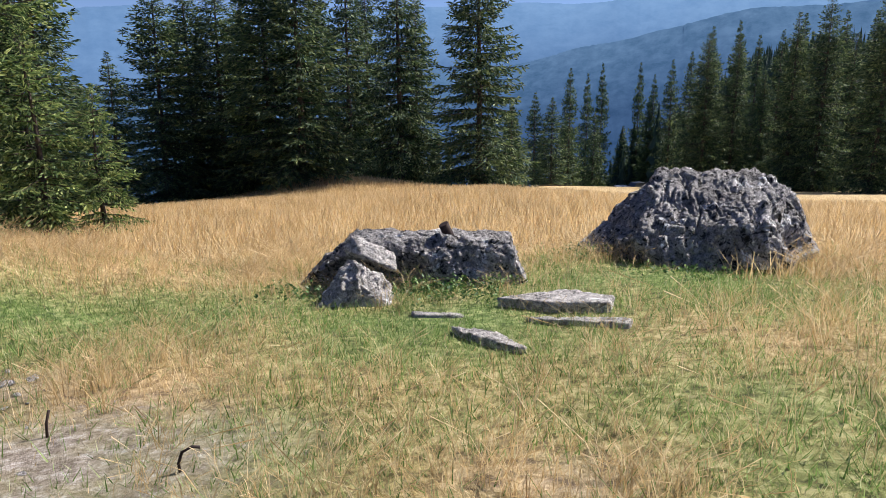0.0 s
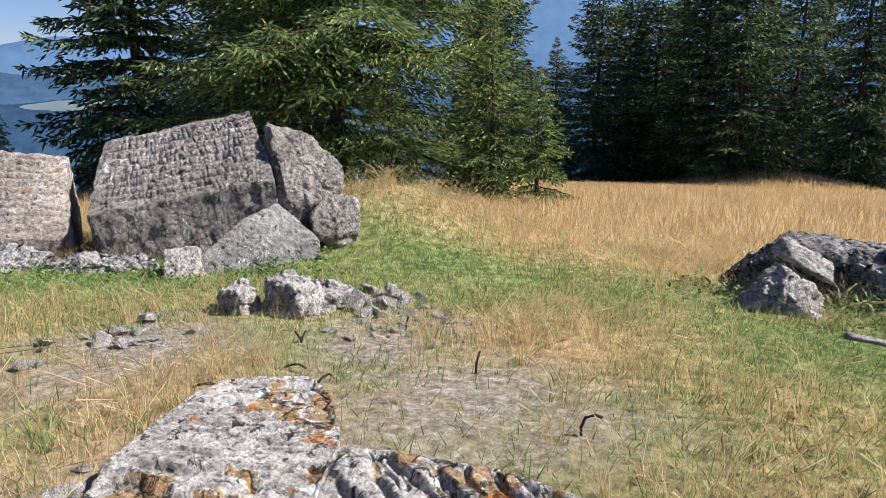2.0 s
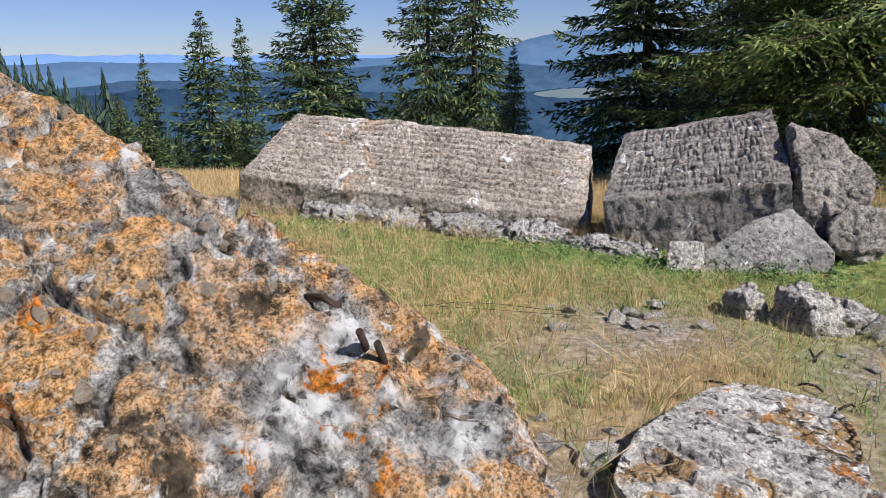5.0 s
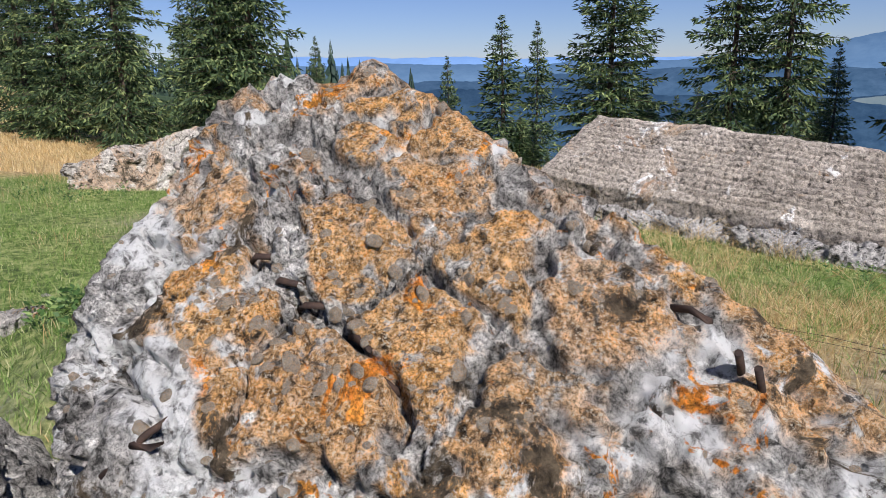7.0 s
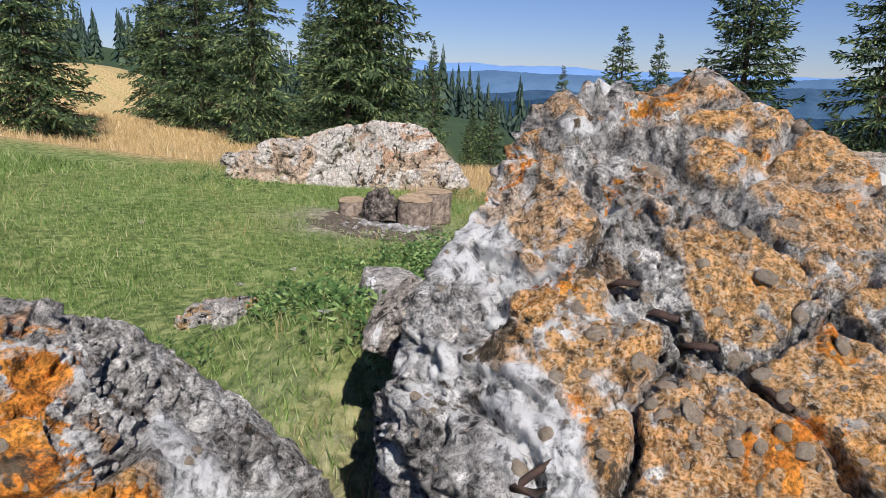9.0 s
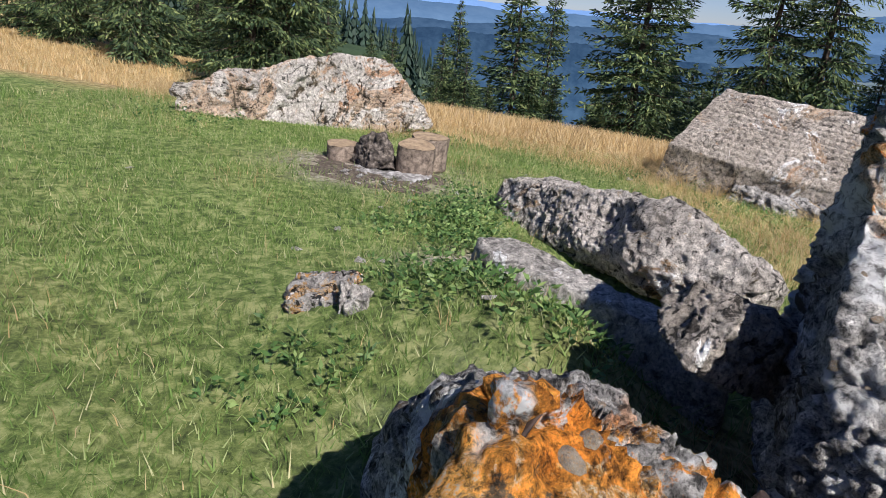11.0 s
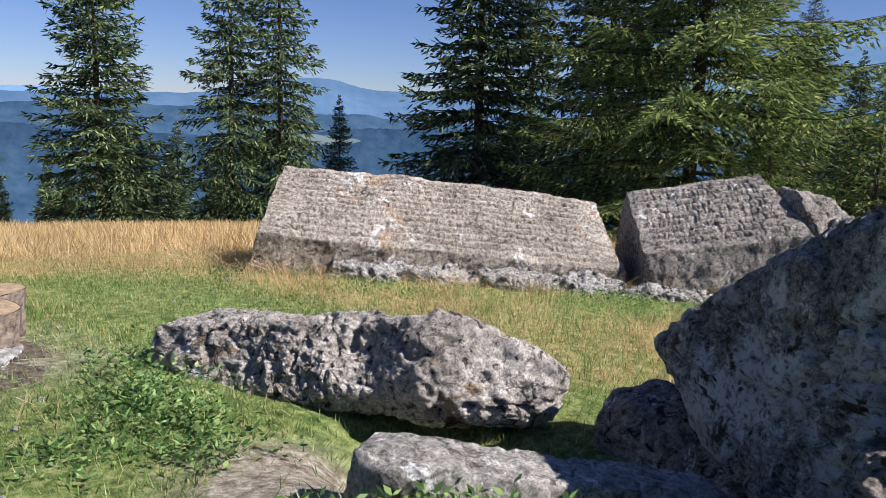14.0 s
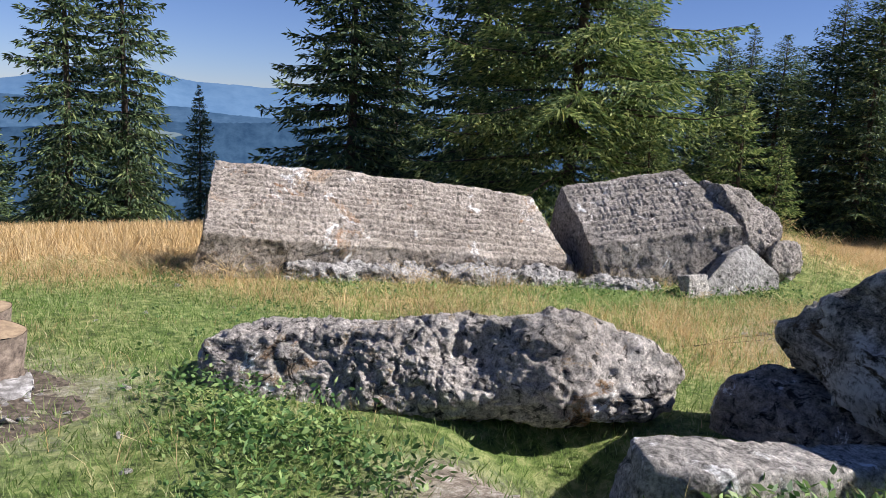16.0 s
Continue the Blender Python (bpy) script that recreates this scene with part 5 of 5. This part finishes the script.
def meadow():
    rng = np.random.RandomState(5)
    p = scatter(560000, -14, 6, -8.5, 9.5, rng)
    g, b = greenness(p[:, 0], p[:, 1]), bareness(p[:, 0], p[:, 1])
    r = rng.rand(len(p))
    dense = wob(p[:, 0], p[:, 1], 2.3, 5.0) * 0.6 + 0.75
    alive = rng.rand(len(p)) < (1 - 0.93 * b) * np.clip(dense, 0.25, 1)
    gs = alive & (r < g)
    ys = alive & (r >= g) & (rng.rand(len(p)) < 0.5)
    k = gs.sum()
    lawn = g[gs]
    grass("grass_green", p[gs], rng.uniform(0.04, 0.11, k) * (1.7 - 0.9 * lawn), rng.uniform(0.0026, 0.0048, k), 0.5, M_green, rng, "short green grass blades of the meadow", bend=False)
    k = ys.sum()
    tall = np.clip(wob(p[ys, 0], p[ys, 1], 0.8, 11.0) + 0.7, 0.3, 1.3) * (1 - 0.5 * g[ys])
    grass("grass_dry", p[ys], rng.uniform(0.10, 0.36, k) * tall, rng.uniform(0.0014, 0.003, k), 0.42, M_gold, rng, "tall dry golden grass stalks")
    c = scatter(5200, -13, 5, -7, 9.3, rng)
    keep = rng.rand(len(c)) < np.clip(1.05 - 1.35 * greenness(c[:, 0], c[:, 1]), 0.0, 1) * (1 - 0.85 * bareness(c[:, 0], c[:, 1]))
    c = c[keep]
    size = rng.uniform(0.5, 1.25, len(c))
    m = 20
    pts = np.repeat(c, m, 0) + rng.normal(0, 0.035, (len(c) * m, 2)) * np.repeat(size, m)[:, None]
    hh = np.repeat(size, m) * rng.uniform(0.10, 0.34, len(pts))
    pale = np.repeat(rng.rand(len(c)) > 0.3 * np.ones(len(c)), m)
    for flag, nm, mt, lab in ((True, "dry_tussock_grass", M_gold, "bleached tussocks of tall dry grass"), (False, "green_tussock_grass", M_green, "taller tussocks of green grass")):
        k = pale == flag
        grass(nm, pts[k], hh[k] * (1.0 if flag else 0.7), rng.uniform(0.0013, 0.0028, k.sum()), 0.55, mt, rng, lab)
    w = scatter(42000, -10.2, -3, -20, -8.5, rng)
    k = len(w)
    grass("grass_green_slope", w, rng.uniform(0.06, 0.14, k), rng.uniform(0.006, 0.012, k), 0.5, M_green, rng, "short green grass farther up the slope", bend=False)
    q = np.concatenate([scatter(112000, -22, 3, 9.5, 44, rng), scatter(36000, 3, 18, 7, 30, rng), scatter(45000, -30, -14, -9, 14, rng), scatter(40000, -45, -14, -45, -8.5, rng)])
    k = len(q)
    dist = np.hypot(q[:, 0], q[:, 1])
    grass("grass_dry_meadow", q, rng.uniform(0.16, 0.38, k), 0.004 + 0.0005 * dist * rng.uniform(0.6, 1.2, k), 0.35, M_gold, rng, "tall golden hay grass of the open meadow", bend=False)


meadow()


# ---- reinforcing bars ----
def bars(block, runs, radius):
    for run in runs:
        tube("rebar", run, radius, M_rust, block)


OUT = Vector((0.62, -0.1, 0.78))


def lifted(points, lift=0.03, ends=0.03):
    pts = [Vector(p) + OUT * lift for p in points]
    pts[0] -= OUT * (lift + ends)
    pts[-1] -= OUT * (lift + ends)
    return pts


bars(D, [lifted(r, 0.014) for r in (
    [(-2.30, -1.40, 1.12), (-2.29, -1.36, 1.12), (-2.28, -1.30, 1.12), (-2.27, -1.25, 1.11)], [(-2.22, -1.31, 1.07), (-2.21, -1.27, 1.07), (-2.19, -1.21, 1.06), (-2.19, -1.17, 1.06)],
    [(-2.15, -1.22, 1.02), (-2.13, -1.18, 1.02), (-2.12, -1.12, 1.02), (-2.12, -1.08, 1.01)], [(-2.05, -1.05, 0.98), (-2.03, -1.02, 0.96), (-2.00, -0.98, 0.94), (-1.99, -0.95, 0.93)],
    [(-1.97, -0.98, 0.92), (-1.95, -0.97, 0.90), (-1.92, -0.93, 0.88), (-1.90, -0.90, 0.88)], [(-1.91, -0.87, 0.89), (-1.87, -0.84, 0.86), (-1.85, -0.78, 0.85), (-1.83, -0.74, 0.84)],
    [(-1.84, -0.74, 0.85), (-1.82, -0.68, 0.84), (-1.80, -0.62, 0.83), (-1.76, -0.56, 0.80)], [(-2.03, -0.20, 1.07), (-2.00, -0.16, 1.05), (-1.97, -0.12, 1.03), (-1.95, -0.10, 1.02)],
    [(-1.94, -1.42, 0.83), (-1.91, -1.48, 0.80), (-1.87, -1.55, 0.76), (-1.81, -1.67, 0.69)], [(-1.88, -1.48, 0.77), (-1.84, -1.53, 0.74), (-1.85, -1.58, 0.74), (-1.88, -1.56, 0.76)])], 0.0105)
bars(D, [[(-1.88, -0.06, 0.90), (-1.84, -0.08, 0.97), (-1.81, -0.10, 1.02)], [(-1.84, -0.01, 0.86), (-1.81, -0.04, 0.93), (-1.79, -0.06, 0.99)]], 0.010)
bars(Eb, [[(-1.36, -2.80, 1.03), (-1.35, -2.79, 1.10), (-1.33, -2.77, 1.19)], [(-1.38, -2.71, 1.02), (-1.36, -2.70, 1.06), (-1.34, -2.68, 1.13)], [(-1.41, -2.60, 1.0), (-1.39, -2.59, 1.04), (-1.37, -2.57, 1.09)],
          [(-1.36, -2.90, 1.17), (-1.36, -2.88, 1.22), (-1.39, -2.85, 1.27), (-1.43, -2.83, 1.27)], [(-1.47, -2.58, 1.06), (-1.44, -2.56, 1.12), (-1.43, -2.54, 1.16)]], 0.008)


def stake(points, label):
    tagged(tube("rebar", points, 0.008, M_rust), label, "rebar", "bars in the ground")


def bar_at(x, y, offs):
    z = gz(x, y)
    offs = [(0.75 * a, 0.75 * b, 0.75 * c) for a, b, c in offs]
    stake([(x + a, y + b, z + c) for a, b, c in offs], "bent rusty reinforcing bar sticking out of the ground")


bar_at(-1.27, 3.08, [(0, 0, -0.05), (-0.01, 0.0, 0.07), (0.01, 0.02, 0.14), (0.07, 0.04, 0.17), (0.12, 0.05, 0.16)])
bar_at(-3.62, 3.48, [(0, 0, -0.04), (0.0, 0.0, 0.05), (0.03, 0.04, 0.12)])
bar_at(-3.60, 3.47, [(0, 0, -0.04), (-0.02, -0.02, 0.06), (-0.05, -0.05, 0.13)])
bar_at(-2.22, 3.62, [(0, 0, -0.04), (0.01, 0.0, 0.1), (0.03, 0.02, 0.2)])
bar_at(-3.20, 4.20, [(0, 0, -0.04), (0.01, 0.0, 0.06), (0.02, 0.02, 0.13)])
rr = random.Random(8)
for x, y in ((-3.4, 2.45), (-3.1, 2.55), (-3.2, 3.0), (-2.9, 2.95)):
    a = rr.uniform(-0.6, 0.6) + 0.9
    dx, dy = math.cos(a) * 0.09, math.sin(a) * 0.09
    k = rr.uniform(0.5, 1.2)
    bar_at(x, y, [(-dx * 1.2, -dy * 1.2, 0.03), (-dx * 0.4, -dy * 0.5 * k, 0.06), (dx * 0.4 * k, dy * 0.4, 0.065), (dx * 1.1, dy * 1.1 * k, 0.04)])
for k in range(2):
    pts = [(-5.6 + 0.12 * k, 1.1 + 0.1 * k), (-5.2, 1.3 + 0.12 * k), (-4.9, 1.6 + 0.05 * k), (-4.8, 2.0), (-4.9 - 0.1 * k, 2.4)]
    tagged(tube("wire", [(x, y, gz(x, y) + (0.02, 0.10, 0.14, 0.11, 0.03)[i] * (1 + 0.3 * k)) for i, (x, y) in enumerate(pts)], 0.0022, M_rust), "thin rusty wire curling through the grass", "wire", "wires in the grass")


# ---- cobbles in the broken face, loose rubble ----
def cobble_mesh(seed):
    bm = bmesh.new()
    bmesh.ops.create_icosphere(bm, subdivisions=2, radius=1)
    for v in bm.verts:
        v.co *= 1 + 0.22 * noise.noise(v.co * 1.3 + Vector((seed, 0, 0))) + 0.06 * noise.noise(v.co * 4 + Vector((0, seed, 0)))
    for f in bm.faces:
        f.smooth = True
    me = bpy.data.meshes.new("cobble")
    bm.to_mesh(me)
    bm.free()
    return me


COBBLES = [cobble_mesh(k * 4.7) for k in range(5)]
for me in COBBLES:
    me.materials.append(M_cobble)
RUBBLE = []
for k in range(5):
    bm = bmesh.new()
    rk = random.Random(60 + k)
    for _ in range(13):
        bm.verts.new((rk.uniform(-1, 1), rk.uniform(-0.8, 0.8), rk.uniform(-0.5, 0.5)))
    bmesh.ops.convex_hull(bm, input=bm.verts)
    bmesh.ops.bevel(bm, geom=bm.edges[:], offset=0.07, segments=1, affect='EDGES')
    me = bpy.data.meshes.new("rubble")
    bm.to_mesh(me)
    bm.free()
    me.materials.append(M_stone)
    RUBBLE.append(me)


def stud(block, count, lo, hi, seed, facing, limits):
    """Cobbles that sit half sunk in a broken face."""
    rng = random.Random(seed)
    me = block.data
    n = 0
    for _ in range(count * 30):
        f = me.polygons[rng.randrange(len(me.polygons))]
        w = f.center + block.location
        if f.normal.dot(facing) < 0.55 or not (limits[0] < w.x < limits[1] and w.z > limits[2]):
            continue
        s = lo * (hi / lo) ** (rng.random() ** 1.8)
        ob = new("cobble", COBBLES[rng.randrange(5)])
        ob.parent = block
        q = f.normal.to_track_quat('Z', 'Y').to_matrix().to_4x4()
        ob.matrix_basis = Matrix.Translation(f.center - f.normal * s * 0.22) @ q @ pose(0, 0, 0, 0, 0, rng.uniform(0, 360)) @ Matrix.Diagonal((s * rng.uniform(0.9, 1.5), s, s * rng.uniform(0.45, 0.7), 1))
        n += 1
        if n >= count:
            break


stud(D, 290, 0.008, 0.026, 3, Vector((0.7, 0, 0.7)), (-3.2, -1.3, 0.4))
stud(Eb, 120, 0.007, 0.022, 4, Vector((0.7, 0.2, 0.6)), (-1.8, -1.0, 0.3))


def strew(cx, cy, r, count, lo, hi, seed, label, group):
    rng = random.Random(seed)
    for _ in range(count):
        x, y = rng.gauss(cx, r), rng.gauss(cy, r)
        s = lo * (hi / lo) ** (rng.random() ** 1.7)
        ob = new("rubble_stone", RUBBLE[rng.randrange(5)])
        ob.matrix_basis = pose(x, y, gz(x, y) + s * 0.22, rng.uniform(-25, 25), rng.uniform(-25, 25), rng.uniform(0, 360)) @ Matrix.Diagonal((s, s, s * rng.uniform(0.6, 1.0), 1))
        tagged(ob, label, "stone", group)


strew(-3.95, 4.75, 0.22, 34, 0.04, 0.16, 1, "angular pale stone in a rubble heap", "rubble heap")
strew(-3.3, 4.35, 0.28, 46, 0.02, 0.10, 2, "small angular stone strewn over bare soil", "rubble on bare soil")
strew(-4.75, 2.75, 0.30, 30, 0.03, 0.13, 5, "pale broken stone lying in dry grass", "stones in dry grass")
strew(-2.9, 0.95, 0.22, 40, 0.03, 0.14, 6, "pale rubble at the foot of the leaning block", "rubble by the block")
strew(-2.2, 0.75, 0.20, 44, 0.03, 0.14, 7, "pale rubble at the foot of the leaning block", "rubble by the block")
strew(-2.6, 3.4, 0.45, 36, 0.012, 0.04, 8, "small pebble on the bare ground", "pebbles")
strew(-8.2, -3.7, 0.35, 26, 0.02, 0.08, 9, "burnt stone in the ash of the fireplace", "hearth stones")
strew(-5.1, -2.25, 0.16, 12, 0.05, 0.16, 10, "reddish stone in the hollow under the boulder", "stones in the hollow")
strew(-9.6, -0.8, 1.2, 10, 0.03, 0.07, 11, "small pale stone in the short grass", "stones in the grass")
strew(-5.5, -3.8, 0.9, 8, 0.03, 0.06, 12, "small pale stone in the short grass", "stones in the grass")


# ---- weeds ----
def weeds(name, spots, seed, label):
    rng = np.random.RandomState(seed)
    org, dr, ln, wd = [], [], [], []
    for cx, cy, r, n, h in spots:
        for _ in range(n):
            x, y = cx + rng.normal(0, r), cy + rng.normal(0, r)
            z = gz(x, y)
            hh = 0.8 * h * rng.uniform(0.3, 1.1)
            for k in range(9):
                a = rng.uniform(0, 6.283)
                t = rng.rand()
                org.append((x + 0.02 * math.cos(a), y + 0.02 * math.sin(a), z + hh * t))
                dr.append((math.cos(a), math.sin(a), rng.uniform(0.0, 0.9)))
                ln.append(rng.uniform(0.025, 0.065))
                wd.append(rng.uniform(0.006, 0.014))
    org = np.array(org)
    ok = keep_off(org)
    v, f = blades(org[ok], np.array(dr)[ok], np.array(ln)[ok], np.array(wd)[ok], rng, False)
    tagged(fast_mesh(name, v, f, M_weed), label, "weeds", kind="stuff")


weeds("weeds", [(-7.0, -2.8, 0.16, 60, 0.36), (-6.3, -2.75, 0.15, 60, 0.36), (-6.65, -3.05, 0.16, 50, 0.3), (-7.5, -2.75, 0.14, 30, 0.3), (-5.8, -2.9, 0.14, 40, 0.26), (-6.1, -3.35, 0.2, 40, 0.16), (-4.2, -3.1, 0.2, 40, 0.16), (-4.0, -2.75, 0.2, 40, 0.16), (-3.5, -2.35, 0.2, 40, 0.15),
                (-0.1, 6.75, 0.3, 80, 0.2), (0.35, 6.85, 0.25, 50, 0.2), (1.9, 8.6, 0.3, 60, 0.2), (2.5, 7.35, 0.35, 50, 0.15), (-1.5, 7.0, 0.3, 40, 0.18), (-5.6, 5.3, 0.4, 90, 0.18), (-6.6, 4.6, 0.4, 70, 0.16), (-7.8, 3.6, 0.4, 60, 0.15), (-9.6, 1.4, 0.5, 70, 0.15), (-11.6, -0.1, 0.4, 60, 0.15),
                (-10.3, -6.4, 0.5, 60, 0.2), (-12.3, -3.2, 0.3, 40, 0.16), (-8.9, -0.9, 0.6, 50, 0.08), (-3.4, -3.6, 0.3, 30, 0.12)], 12, "leafy green nettles and weeds growing by the ruins")


# ---- road and cars beyond the meadow ----
def road():
    n = 40
    v, f = [], []
    for i in range(n + 1):
        t = i / n
        x = 8 + 46 * t
        y = 76 + 38 * t + 2 * math.sin(t * 7)
        for w in (-3.6, 3.6):
            v.append((x, y + w, gz(x, y + w) + 0.12))
    for i in range(n):
        f.append((2 * i, 2 * i + 2, 2 * i + 3, 2 * i + 1))
    tagged(mesh_ob("road", v, f, M_roadd), "pale dusty dirt road beyond the meadow", "road", kind="structure")


road()


def paint(name, colour):
    m, nt, b = mat(name, 0.3)
    b.inputs["Base Color"].default_value = (*colour, 1)
    b.inputs["Specular IOR Level"].default_value = 0.5
    b.inputs["Coat Weight"].default_value = 0.6
    return m


M_glass = paint("dark_car_glass", (0.02, 0.025, 0.03))
M_tyre = make_plain("tyre_rubber", [(0.3, (0.012, 0.012, 0.012)), (0.7, (0.03, 0.03, 0.03))], 30)


def car(x, y, rot, colour, label):
    root = new("car")
    body = bmesh.new()
    prof = [(-2.1, 0.35), (-2.15, 0.75), (-1.9, 0.95), (-1.2, 1.0), (0.9, 1.02), (1.9, 0.9), (2.15, 0.65), (2.1, 0.35)]
    cab = [(-1.75, 0.97), (-1.35, 1.45), (0.2, 1.48), (1.0, 1.0)]
    for prf, w0, w1 in ((prof, 0.86, 0.86),):
        a = [body.verts.new((px, -w0, pz)) for px, pz in prf]
        b = [body.verts.new((px, w1, pz)) for px, pz in prf]
        body.faces.new(a[::-1])
        body.faces.new(b)
        for i in range(len(a)):
            j = (i + 1) % len(a)
            body.faces.new((a[i], a[j], b[j], b[i]))
    bmesh.ops.recalc_face_normals(body, faces=body.faces)
    bmesh.ops.bevel(body, geom=body.edges[:], offset=0.06, segments=2, affect='EDGES')
    m = paint("car_paint", colour)
    part("body", body, m, root)
    for nm, grow, mt, top in (("windows", 0.0, M_glass, 1.42), ("roof", -0.02, m, 1.50)):
        bm = bmesh.new()
        pts = cab if nm == "windows" else [(-1.38, 1.43), (-1.3, 1.5), (0.1, 1.52), (0.25, 1.45)]
        w = 0.74 if nm == "windows" else 0.66
        a = [bm.verts.new((px, -w + (0.1 if pz > 1.2 and nm == "windows" else 0), pz)) for px, pz in pts]
        b = [bm.verts.new((px, w - (0.1 if pz > 1.2 and nm == "windows" else 0), pz)) for px, pz in pts]
        bm.faces.new(a[::-1])
        bm.faces.new(b)
        for i in range(len(a)):
            j = (i + 1) % len(a)
            bm.faces.new((a[i], a[j], b[j], b[i]))
        bmesh.ops.recalc_face_normals(bm, faces=bm.faces)
        part(nm, bm, mt, root)
    for wx in (-1.35, 1.35):
        for wy in (-0.82, 0.82):
            bm = bmesh.new()
            bmesh.ops.create_cone(bm, cap_ends=True, segments=20, radius1=0.32, radius2=0.32, depth=0.2, matrix=pose(wx, wy, 0.32, 90, 0, 0))
            part("wheel", bm, M_tyre, root)
    root.matrix_basis = pose(x, y, gz(x, y) + 0.13, 0, 0, rot)
    tagged(root, label, "car")


car(26.0, 101.0, 20, (0.62, 0.65, 0.68), "silver car parked on the dirt road")
car(27.6, 98.5, 25, (0.03, 0.035, 0.045), "dark car parked on the dirt road")
